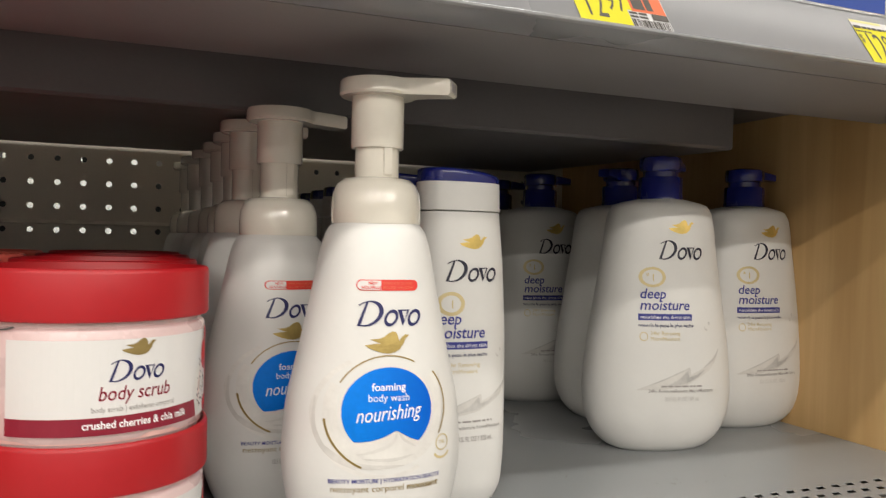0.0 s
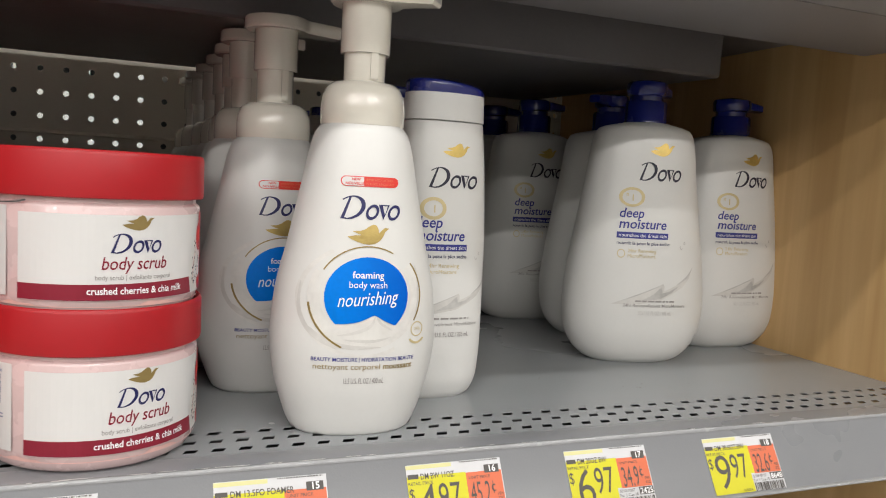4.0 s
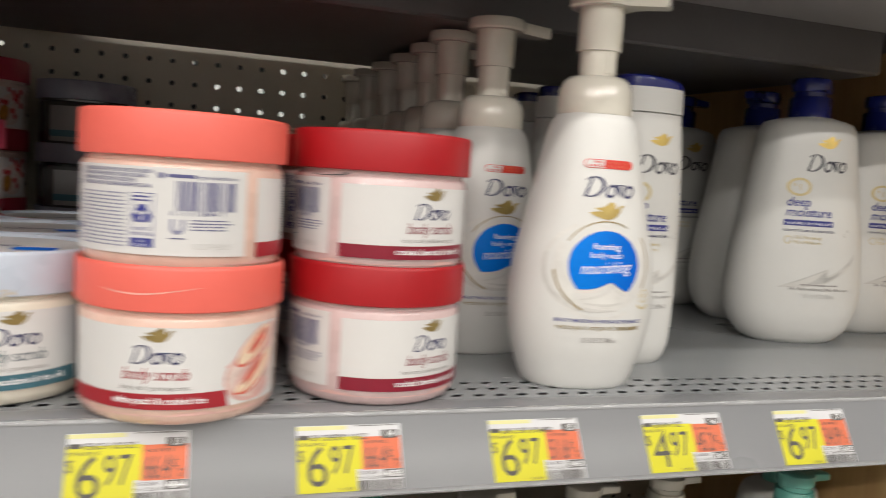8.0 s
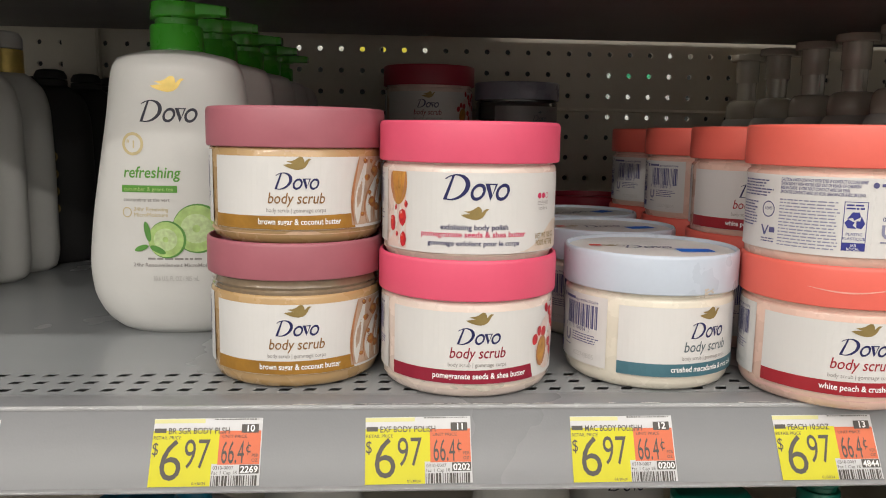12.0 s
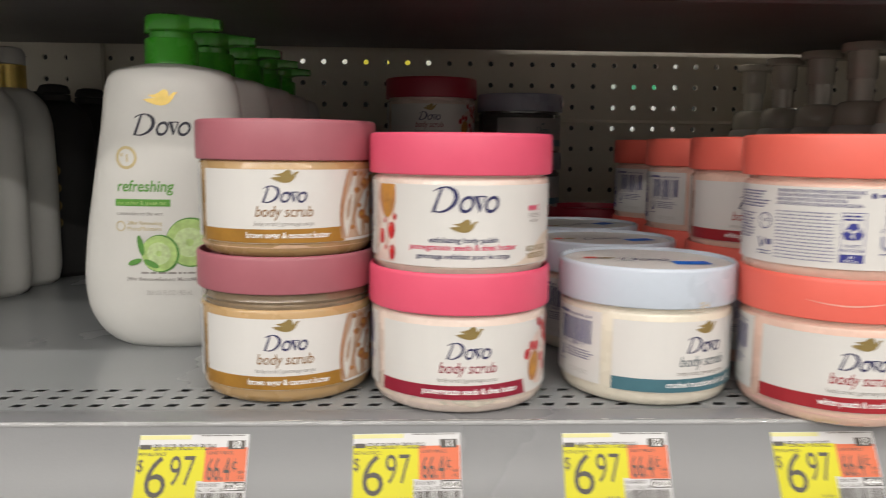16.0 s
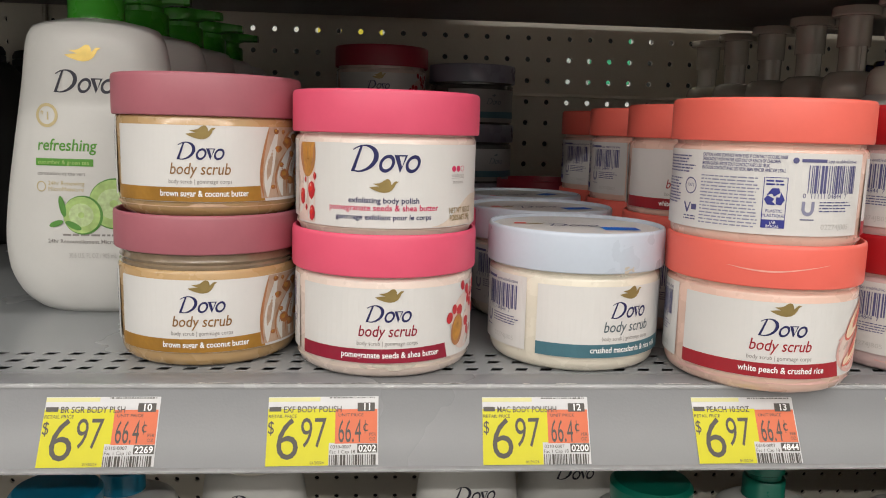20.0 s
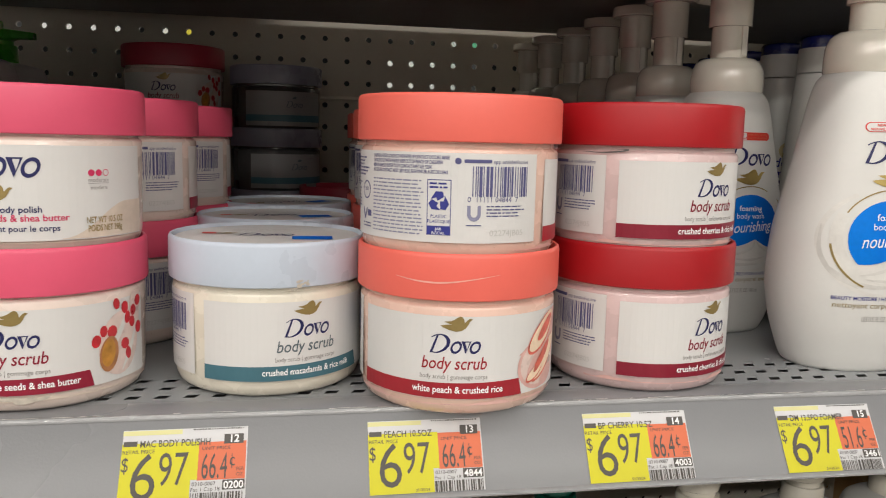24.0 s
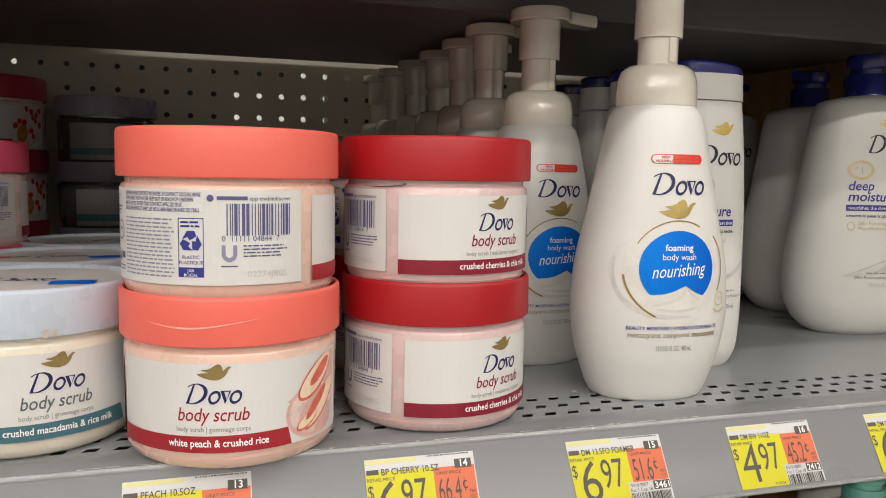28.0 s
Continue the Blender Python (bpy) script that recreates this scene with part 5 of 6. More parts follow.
def foam_bottle():
    ob = thing("foam_bottle", "white foaming body wash bottle with an ivory pump", "pump bottle", "foam pump bottles")
    body = part("body", loft(FOAM, 2.2), "white", ob)
    pump = part("collar", lathe([(0.0190, 0.1642), (0.0222, 0.1642), (0.0226, 0.1650), (0.0227, 0.1730), (0.0221, 0.1790), (0.0203, 0.1838), (0.0172, 0.1866), (0.0115, 0.1876)], 56), "ivory", ob)
    part("stem", lathe([(0.0112, 0.187), (0.0112, 0.2105)], 40), "ivory", pump)
    part("stem_key", box_geo(0.0000, -0.0120, 0.188, 0.0052, -0.0070, 0.2100, 0.0008), "ivory", pump)
    part("sleeve", lathe([(0.0116, 0.2085), (0.0130, 0.2085), (0.0133, 0.2092), (0.0133, 0.2345), (0.0120, 0.2355)], 40), "ivory", pump)
    part("nozzle_head", spout_geo(0.2345, 0.2430, 0.0198, 0.0400, 0.0068, 0.0008), "ivory", pump)
    part("nozzle_mouth", box_geo(0.0386, -0.0040, 0.2352, 0.0402, 0.0040, 0.2405, 0.0006), "grey_ink", pump)
    P = front_of(FOAM, 2.2)
    L = 0.0003
    printed("red_badge", Print().ring(-0.0125, 0.1348, 0.0026, 0.0026, 0, 90, 270, 10).rect(-0.0125, 0.1322, 0.0125, 0.1374).ring(0.0125, 0.1348, 0.0026, 0.0026, 0, -90, 90, 10), P, L, "red_ink", body)
    printed("badge_field", Print().ring(-0.0124, 0.1348, 0.0022, 0.0022, 0, 90, 270, 10).rect(-0.0124, 0.1326, -0.0036, 0.1370), P, L + 0.0002, "paper", body)
    printed("badge_words", Print().words("NEW", -0.0075, 0.1352, 0.0019, "CENTER", 0.02).words("NOUVELLE", -0.0082, 0.1331, 0.0019, "CENTER", 0.02), P, L + 0.0004, "red_ink", body)
    printed("badge_lines", Print().words("IMPROVED LATHER", 0.0048, 0.1352, 0.0017, "CENTER").words("MOUSSE AMELIOREE", 0.0050, 0.1331, 0.0017, "CENTER"), P, L + 0.0002, "tag_orange", body)
    printed("word_mark", Print().mark(0, 0.1158, 0.0330), P, L, "navy", body)
    printed("emblem", Print().emblem(-0.0005, 0.1078, 0.0218), P, L, "gold_satin", body, "gold foil emblem")
    c = 0.0759
    sw = Print().ring(0, c, 0.0300, 0.0270, 0.80, 150, 400, 40).ring(-0.001, c - 0.002, 0.0345, 0.0300, 0.93, 120, 300, 30)
    printed("swirl_print", sw, P, 0.00018, "swirl", body)
    shade = Print().stroke([(-0.0330, 0.0830), (-0.0335, 0.0680), (-0.0270, 0.0560), (-0.0150, 0.0490)], 0.0022).stroke([(0.0260, 0.0920), (0.0290, 0.0780), (0.0270, 0.0660)], 0.0016).stroke([(-0.0290, 0.0600), (-0.0200, 0.0530), (-0.0080, 0.0500), (0.0080, 0.0500)], 0.0026)
    printed("swirl_shade", shade, P, 0.00024, "swirl_shade", body)
    printed("peak_shade", Print().stroke([(0.0045, 0.0665), (0.0020, 0.0610), (-0.0060, 0.0575), (-0.0150, 0.0560)], 0.0018).stroke([(0.0050, 0.0660), (0.0080, 0.0620), (0.0140, 0.0585)], 0.0014).stroke([(-0.0120, 0.0540), (0.0020, 0.0530), (0.0130, 0.0550)], 0.0016), P, 0.00034, "swirl_shade", body)
    for cx, cz, ru, rv, inner, a0, a1 in ((0, c + 0.001, 0.0262, 0.0252, 0.975, 60, 150), (0, c - 0.001, 0.0300, 0.0280, 0.965, 185, 245), (0.001, c, 0.0290, 0.0275, 0.972, -28, 40)):
        printed("gold_arc", Print().ring(cx, cz, ru, rv, inner, a0, a1, 22), P, L, "gold_ink", body)

    def arch(u):
        return 0.0205 * math.sqrt(max(0, 1 - (u / 0.0220) ** 2))

    def low(u):
        return c - 0.0152 + 0.0062 * math.exp(-abs((u - 0.004) / 0.0085) ** 1.3) - 0.0012 * (u / 0.02)
    disc = Print().band(-0.0219, 0.0219, lambda u: min(c + arch(u) - 0.0002, max(low(u), c - arch(u))), lambda u: c + arch(u), 0.0007)
    printed("blue_disc", disc, P, L, "disc", body)
    printed("cream_peak", Print().band(-0.018, 0.0185, lambda u: c - 0.0245 + 0.010 * (u / 0.02) ** 2, lambda u: max(low(u) - 0.0006, c - 0.0244 + 0.010 * (u / 0.02) ** 2), 0.0012), P, 0.00026, "swirl", body)
    printed("product_name", Print().words("foaming", 0, c + 0.0098, 0.0050, "CENTER", 0.010, span=0.0165).words("body wash", 0, c + 0.0048, 0.0050, "CENTER", -0.003, span=0.0200), P, 0.0005, "white_ink", body)
    printed("variant_name", Print().words("nourishing", 0.0005, c - 0.0040, 0.0100, "CENTER", 0.0, 0.35, 1, 4, 0.0325), P, 0.0005, "white_ink", body)
    printed("benefit_line", Print().words("BEAUTY MOISTURE | HYDRATATION BEAUTE", 0, 0.0425, 0.0029, "CENTER", 0.012, span=0.0545), P, L, "blue_ink", body)
    printed("second_line", Print().words("nettoyant corporel", -0.0262, 0.0382, 0.0044, "LEFT", 0.0, span=0.0345), P, L, "gold_ink", body)
    printed("second_word", Print().words("moussant", 0.0098, 0.0382, 0.0044, "LEFT", 0.02, span=0.0168), P, L, "gold_ink", body)
    printed("volume_line", Print().words("13.5 U.S. FL OZ / 400 mL", 0, 0.0305, 0.0042, "CENTER", 0.01, span=0.0215), P, L, "grey_ink", body)
    printed("seal", Print().ring(0.0285, 0.0585, 0.0038, 0.0040, 0.86).words("24h", 0.0285, 0.0578, 0.0026, "CENTER").ring(0.0285, 0.0565, 0.0058, 0.0060, 0.80, 215, 325, 14), P, L, "pale_gold", body)
    return ob


def nozzle_geo(z, r, reach, turn):
    """A pump head: a low dome that runs out into a slender, drooping nozzle."""
    vs, fs = [], []
    n, k = 12, 14
    secs = []
    for i in range(k):
        f = i / (k - 1)
        x = -r + (reach + r) * f
        if x < r * 0.75:
            half = math.sqrt(max(0.02, 1 - (x / r) ** 2)) * r
            half = max(half, 0.0078 if x > 0 else 0)
        else:
            half = 0.0078 - 0.0022 * (x - r * 0.75) / (reach - r * 0.75)
        top = z + 0.0128 - 0.0016 * max(0, -x / r) ** 4 - 0.0030 * max(0, x / reach) ** 1.5
        low = z + 0.0028 * min(1, max(0, (x - r * 0.55) / (r * 0.5)))
        secs.append((x, half, low, top))
    for x, half, low, top in secs:
        for j in range(n):
            t = 2 * math.pi * j / n
            c, s_ = math.cos(t), math.sin(t)
            y = half * math.copysign(abs(c) ** 0.45, c)
            zz = (low + top) / 2 + (top - low) / 2 * math.copysign(abs(s_) ** 0.45, s_)
            vs.append((x, y, zz))
    for i in range(k - 1):
        for j in range(n):
            q = (j + 1) % n
            fs.append((i * n + j, i * n + q, (i + 1) * n + q, (i + 1) * n + j))
    fs += [tuple(reversed(range(n))), tuple(range((k - 1) * n, k * n))]
    ct, st = math.cos(radians(turn)), math.sin(radians(turn))
    return [(x * ct - y * st, x * st + y * ct, zz) for x, y, zz in vs], fs


def pump(ob, cap, z, spout_turn, r=0.0174):
    p = part("collar", lathe([(r * 0.9, z - 0.001), (r * 1.02, z), (r * 1.02, z + 0.0030), (r, z + 0.0036), (r, z + 0.0165), (r * 0.95, z + 0.0180), (0.008, z + 0.0184)], 48), cap, ob)
    part("neck", lathe([(r * 0.80, z + 0.0180), (r * 0.80, z + 0.0222), (0.006, z + 0.0224)], 40), cap, p)
    part("nozzle_head", nozzle_geo(z + 0.0218, r * 0.98, 0.0345, spout_turn), cap, p)
    return p


def splash_print(body, P, s, du, dv):
    """The grey splash of cream printed low on a bottle."""
    at_ = lambda u, v: (du + u * s, dv + v * s)
    lobe = [(-0.034, 0.0493), (-0.022, 0.0538), (-0.012, 0.0572), (0.003, 0.0632), (0.0100, 0.0664), (0.0112, 0.0645), (0.0112, 0.0608), (0.0165, 0.0628), (0.0270, 0.0672), (0.0340, 0.0735), (0.0390, 0.0800),
            (0.0350, 0.0705), (0.0290, 0.0640), (0.0180, 0.0580), (0.0085, 0.0534), (-0.010, 0.0502)]
    printed("splash", Print().poly([(a * s, b * s) for a, b in lobe], du, dv), P, 0.00016, "swirl_shade", body)
    core = [(-0.010, 0.0522), (0.001, 0.0575), (0.0088, 0.0640), (0.0098, 0.0590), (0.0160, 0.0606), (0.0250, 0.0648), (0.0180, 0.0592), (0.0080, 0.0545)]
    printed("splash_shade", Print().poly([(a * s, b * s) for a, b in core], du, dv).stroke([at_(0.0225, 0.0655), at_(0.0330, 0.0720), at_(0.0385, 0.0792)], 0.0016 * s).stroke([at_(-0.030, 0.0508), at_(-0.010, 0.0580), at_(0.0090, 0.0655)], 0.0008 * s), P, 0.00024, "splash_grey", body)
    printed("splash_drop", Print().ring(*at_(0.0255, 0.0955), 0.0016 * s, 0.0022 * s, 0.55, 150, 330, 10).ring(*at_(0.0285, 0.0985), 0.0009 * s, 0.0012 * s, 0.4), P, 0.00024, "splash_grey", body)


def wide_bottle(kind, cap, turn=0):
    text = {"deep": "white pump bottle of deep moisture wash with a cobalt cap", "green": "white pump bottle of cucumber wash with a bright green cap"}[kind]
    ob = thing("wash_bottle", text, "pump bottle", "wide pump bottles")
    body = part("body", loft(WIDE, 2.25), "white", ob)
    pump(ob, cap, 0.1915, turn)
    face, rise = front_of(WIDE, 2.25), 0.0 if kind == "deep" else 0.0036
    P = lambda u, v, lift: face(u, v + rise, lift)
    L = 0.0003
    printed("emblem", Print().emblem(0.0035 if kind == "deep" else 0.0005, 0.1705 if kind == "deep" else 0.1655, 0.0222), P, L, "gold", body, "gold foil emblem")
    printed("word_mark", Print().mark(0.0025 if kind == "deep" else 0.0, 0.1465 if kind == "deep" else 0.1412, 0.0395), P, L, "black_ink", body)
    u = -0.0305 if kind == "deep" else -0.0300
    printed("gold_seal", Print().ring(u + 0.010 if kind == "deep" else u + 0.007, 0.1330 if kind == "deep" else 0.1265, 0.0104 if kind == "deep" else 0.0074, 0.0076, 0.74).words("1", u + 0.010 if kind == "deep" else u + 0.007, 0.1303 if kind == "deep" else 0.1238, 0.0070, "CENTER", 0.02).words("#", u + 0.0062 if kind == "deep" else u + 0.0038, 0.1338 if kind == "deep" else 0.1272, 0.0036, "CENTER", 0.01), P, L, "pale_gold", body)
    if kind == "deep":
        printed("product_name", Print().words("deep", u, 0.1172, 0.0106, "LEFT", 0.012, 0.18, span=0.0205).words("moisture", u, 0.1088, 0.0106, "LEFT", 0.012, 0.18, span=0.0405), P, L, "blue_ink", body)
        printed("claim_bar", Print().rect(u - 0.001, 0.1010, u + 0.0425, 0.1058), P, L, "blue_ink", body)
        printed("claim_words", Print().words("nourishes the driest skin", u + 0.0005, 0.1022, 0.0038, "LEFT", 0.0, span=0.0405), P, L + 0.0002, "white_ink", body)
        printed("second_line", Print().words("nourrit la peau la plus seche", u - 0.001, 0.0962, 0.0036, "LEFT", 0.008, span=0.0450), P, L, "navy", body)
        printed("renewing_line", Print().words("24hr Renewing", u + 0.008, 0.0902, 0.0040, "LEFT").words("MicroMoisture", u + 0.008, 0.0862, 0.0040, "LEFT").ring(u + 0.0030, 0.0890, 0.0032, 0.0034, 0.8), P, L, "pale_gold", body)
        splash_print(body, P, 1.0, 0.0, 0.0)
    else:
        printed("product_name", Print().words("refreshing", u, 0.1045, 0.0105, "LEFT", 0.012, 0.15, span=0.0385), P, L, "leaf_ink", body)
        printed("claim_bar", Print().rect(u - 0.0010, 0.0948, u + 0.0360, 0.0994), P, L, "leaf_ink", body)
        printed("claim_words", Print().words("cucumber & green tea", u + 0.0005, 0.0958, 0.0038, "LEFT", span=0.0330), P, L + 0.0002, "cucumber", body)
        printed("second_line", Print().words("concombre et the vert", u, 0.0888, 0.0036, "LEFT", span=0.0310), P, L, "grey_ink", body)
        printed("renewing_line", Print().words("24hr Renewing", u + 0.007, 0.0825, 0.0038, "LEFT").words("MicroMoisture", u + 0.007, 0.0788, 0.0038, "LEFT").ring(u + 0.0025, 0.0815, 0.0032, 0.0034, 0.8), P, L, "pale_gold", body)
        for cx, cz, r in ((0.0190, 0.0712, 0.0165), (-0.0010, 0.0638, 0.0125)):
            k = 0.0001 if r > 0.015 else 0.0003
            printed("cucumber_rind", Print().ring(cx, cz, r, r, n=32), P, L + k, "cucumber_rind", body)
            printed("cucumber_flesh", Print().ring(cx - 0.0008, cz, r * 0.93, r * 0.94, n=32), P, L + k + 0.0001, "cucumber", body)
            printed("cucumber_core", Print().ring(cx - 0.0010, cz, r * 0.62, r * 0.6, 0.25, n=24), P, L + k + 0.00016, "cucumber_core", body)
        printed("leaf_print", Print().ring(-0.0138, 0.0690, 0.0020, 0.0068, turn=12).ring(-0.0180, 0.0580, 0.0048, 0.0018, turn=20).ring(-0.0070, 0.0570, 0.0055, 0.0020, turn=-25), P, L + 0.0005, "cucumber_rind", body)
    printed("small_print", Print().words("24hr Renouvellement MicroMoisture", 0.004, 0.0478 if kind == "deep" else 0.0455, 0.0036, "CENTER", 0.005, span=0.0560).lines(-0.014, 0.022, 0.0530 if kind == "deep" else 0.0515, 1, 0.003, 0.0012, 0.1, 3), P, L, "grey_ink", body)
    printed("volume_line", Print().words("30.6 U.S. FL OZ / 905 mL", 0.004, 0.0415 if kind == "deep" else 0.0360, 0.0046, "CENTER", 0.01, wide=0.62), P, L, "light_ink", body)
    return ob


def slim_bottle():
    ob = thing("slim_bottle", "slim white body wash bottle with a cobalt-topped cap", "bottle", "slim bottles")
    body = part("body", loft(SLIM, 2.4), "white", ob)
    cap = part("cap", loft([(0.1750, 0.0248, 0.0172), (0.1755, 0.0262, 0.0184), (0.1920, 0.0256, 0.0177), (0.1925, 0.0250, 0.0172)], 2.4), "white", ob)
    vs, fs = loft(smooth_profile([(0.1920, 0.0255, 0.0176), (0.1962, 0.0254, 0.0175), (0.1980, 0.0240, 0.0162), (0.1986, 0.0170, 0.0100)], 10), 2.4)
    part("cap_top", ([(x, y, z + 0.0012 * (1 - (x / 0.0256) ** 2) - 0.0022 * x / 0.0256 if z > 0.1925 else z - 0.0020 * (1 - min(1, (x / 0.0256) ** 2))) for x, y, z in vs], fs), "blue_cap", cap, "cobalt blue top of the cap")
    P = front_of(SLIM, 2.4)
    L = 0.0003
    printed("emblem", Print().emblem(0.0015, 0.1570, 0.0185), P, L, "gold", body, "gold foil emblem")
    printed("word_mark", Print().mark(0.0, 0.1340, 0.0350), P, L, "black_ink", body)
    u = -0.0240
    printed("gold_seal", Print().ring(u + 0.0115, 0.1210, 0.0082, 0.0070, 0.70).words("1", u + 0.0115, 0.1185, 0.0066, "CENTER", 0.01), P, L, "pale_gold", body)
    printed("product_name", Print().words("deep", u, 0.1092, 0.0096, "LEFT", 0.012, 0.18, span=0.0175).words("moisture", u, 0.1012, 0.0096, "LEFT", 0.012, 0.18, span=0.0330), P, L, "blue_ink", body)
    printed("claim_bar", Print().rect(u - 0.001, 0.0948, u + 0.0350, 0.0990), P, L, "blue_ink", body)
    printed("claim_words", Print().words("nourishes the driest skin", u + 0.0005, 0.0958, 0.0034, "LEFT", span=0.0335), P, L + 0.0002, "white_ink", body)
    printed("second_line", Print().words("nourrit la peau la plus seche", u - 0.001, 0.0905, 0.0032, "LEFT", 0.008, span=0.0360), P, L, "navy", body)
    printed("renewing_line", Print().words("24hr Renewing", u + 0.008, 0.0845, 0.0036, "LEFT").words("MicroMoisture", u + 0.008, 0.0808, 0.0034, "LEFT").ring(u + 0.003, 0.0838, 0.0032, 0.0034, 0.8), P, L, "pale_gold", body)
    splash_print(body, P, 0.78, -0.001, 0.0165)
    printed("small_print", Print().words("24hr Renouvellement MicroMoisture", 0, 0.0480, 0.0030, "CENTER", span=0.0440).lines(-0.016, 0.016, 0.0530, 1, 0.003, 0.0010, 0.1, 3), P, L, "grey_ink", body)
    printed("volume_line", Print().words("11 U.S. FL OZ / 325 mL", 0.002, 0.0410, 0.0040, "CENTER", 0.01, wide=0.7), P, L, "grey_ink", body)
    return ob


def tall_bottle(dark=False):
    ob = thing("tall_bottle", "tall white wash bottle coloured charcoal for deep shadow" if dark else "tall white wash bottle with a gold collar in shadow", "bottle", "tall bottles")
    body = part("body", loft(TALL, 2.6), "shadow_plastic" if dark else "white", ob)
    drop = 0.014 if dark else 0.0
    col = part("collar", lathe([(0.0130, 0.1755), (0.0152, 0.1758), (0.0152, 0.1960 - drop), (0.0120, 0.1965 - drop)], 40), "shadow_plastic" if dark else "gold", ob, "" if dark else "gold metal collar")
    part("cap", lathe([(r, z - 1.4 * drop) for r, z in ((0.0140, 0.2026 if dark else 0.1966), (0.0150, 0.2030 if dark else 0.1970), (0.0150, 0.2060), (0.0125, 0.2105), (0.0070, 0.2120))], 40), "shadow_plastic" if dark else "white", col)
    pr = Print().rect(-0.0155, 0.0500, -0.0135, 0.1150).rect(-0.010, 0.0500, -0.0085, 0.1150)
    for k in range(4):
        pr.ring(-0.0118, 0.0560 + 0.0170 * k, 0.0062, 0.0058, 0.7)
    printed("gold_mark", pr, front_of(TALL, 2.6), 0.0003, "gold_ink", body)
    return ob


foam = foam_bottle()
foam.matrix_basis = at(0.1185, 0.3805, DECK, -4)
for x, y, w in ((0.0858, 0.4720, 6), (0.0780, 0.545, 2), (0.0800, 0.613, -3), (0.0790, 0.681, 4), (0.0755, 0.749, 0), (0.0700, 0.817, -5), (0.0670, 0.886, 3)):
    copy_thing(foam, at(x, y, DECK, w) @ Matrix.Diagonal((1.015, 1.04, 0.960, 1) if y < 0.5 else (0.985, 0.985, 0.966, 1)))

# the pump of the front bottle is pressed a little and turned outward
for ob in foam.children:
    for sub in ob.children:
        if sub.name.startswith(("sleeve", "nozzle")):
            sub.location.z = -0.0062
        if sub.name.startswith("nozzle"):
            sub.rotation_euler.z = radians(-36)

deep = wide_bottle("deep", "blue_cap", 35)
deep.matrix_basis = at(0.3880, 0.5010, DECK, -11) @ Matrix.Diagonal((0.945, 1, 1, 1))
second = wide_bottle("deep", "blue_cap", 5)
second.matrix_basis = at(0.5112, 0.5420, DECK, -1) @ Matrix.Diagonal((0.975, 1, 1, 1))
for x, y, w in ((0.4205, 0.600, 172), (0.3880, 0.692, -2), (0.3850, 0.785, -4), (0.3900, 0.872, 0)):
    copy_thing(second if w < 90 else deep, at(x, y, DECK, w))

green = wide_bottle("green", "green_cap", 0)
SMALL = Matrix.Diagonal((0.965, 0.965, 0.965, 1))
green.matrix_basis = at(-0.5010, 0.4885, DECK, 0) @ SMALL
for x, y, w in ((-0.4950, 0.570, 4), (-0.4885, 0.654, -3), (-0.4860, 0.738, 2), (-0.4850, 0.822, 0)):
    copy_thing(green, at(x, y, DECK, w))

slim = slim_bottle()
slim.matrix_basis = at(0.1855, 0.4310, DECK, 3) @ Matrix.Diagonal((0.995, 0.995, 0.995, 1))
for x, y, w in ((0.1740, 0.484, 0), (0.1740, 0.532, 5), (0.1770, 0.586, -3), (0.1790, 0.640, 2), (0.1800, 0.694, 0), (0.1800, 0.748, 3)):
    copy_thing(slim, at(x, y, DECK, w))

tall = tall_bottle()
tall.matrix_basis = at(-0.7160, 0.590, DECK, 60) @ Matrix.Diagonal((1, 1, 1.045, 1))
for x, y, w in ((-0.7160, 0.648, 44), (-0.7150, 0.706, 40), (-0.7180, 0.532, 75), (-0.7960, 0.600, 30), (-0.7960, 0.660, 40)):
    copy_thing(tall, at(x, y, DECK, w))
# the row goes on in white bottles, coloured charcoal for the shadow there
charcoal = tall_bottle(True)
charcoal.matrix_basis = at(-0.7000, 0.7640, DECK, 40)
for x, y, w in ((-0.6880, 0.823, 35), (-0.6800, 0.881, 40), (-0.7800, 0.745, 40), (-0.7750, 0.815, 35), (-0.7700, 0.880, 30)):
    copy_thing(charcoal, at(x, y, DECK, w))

# ---- price tags ----
TOP = Vector((0, 0.32318, -0.0051))
DOWN = (Vector((0, 0.3062, -0.0336)) - TOP).normalized()
OUT = Vector((0, DOWN.z, -DOWN.y))
OUT = OUT if OUT.y < 0 else -OUT


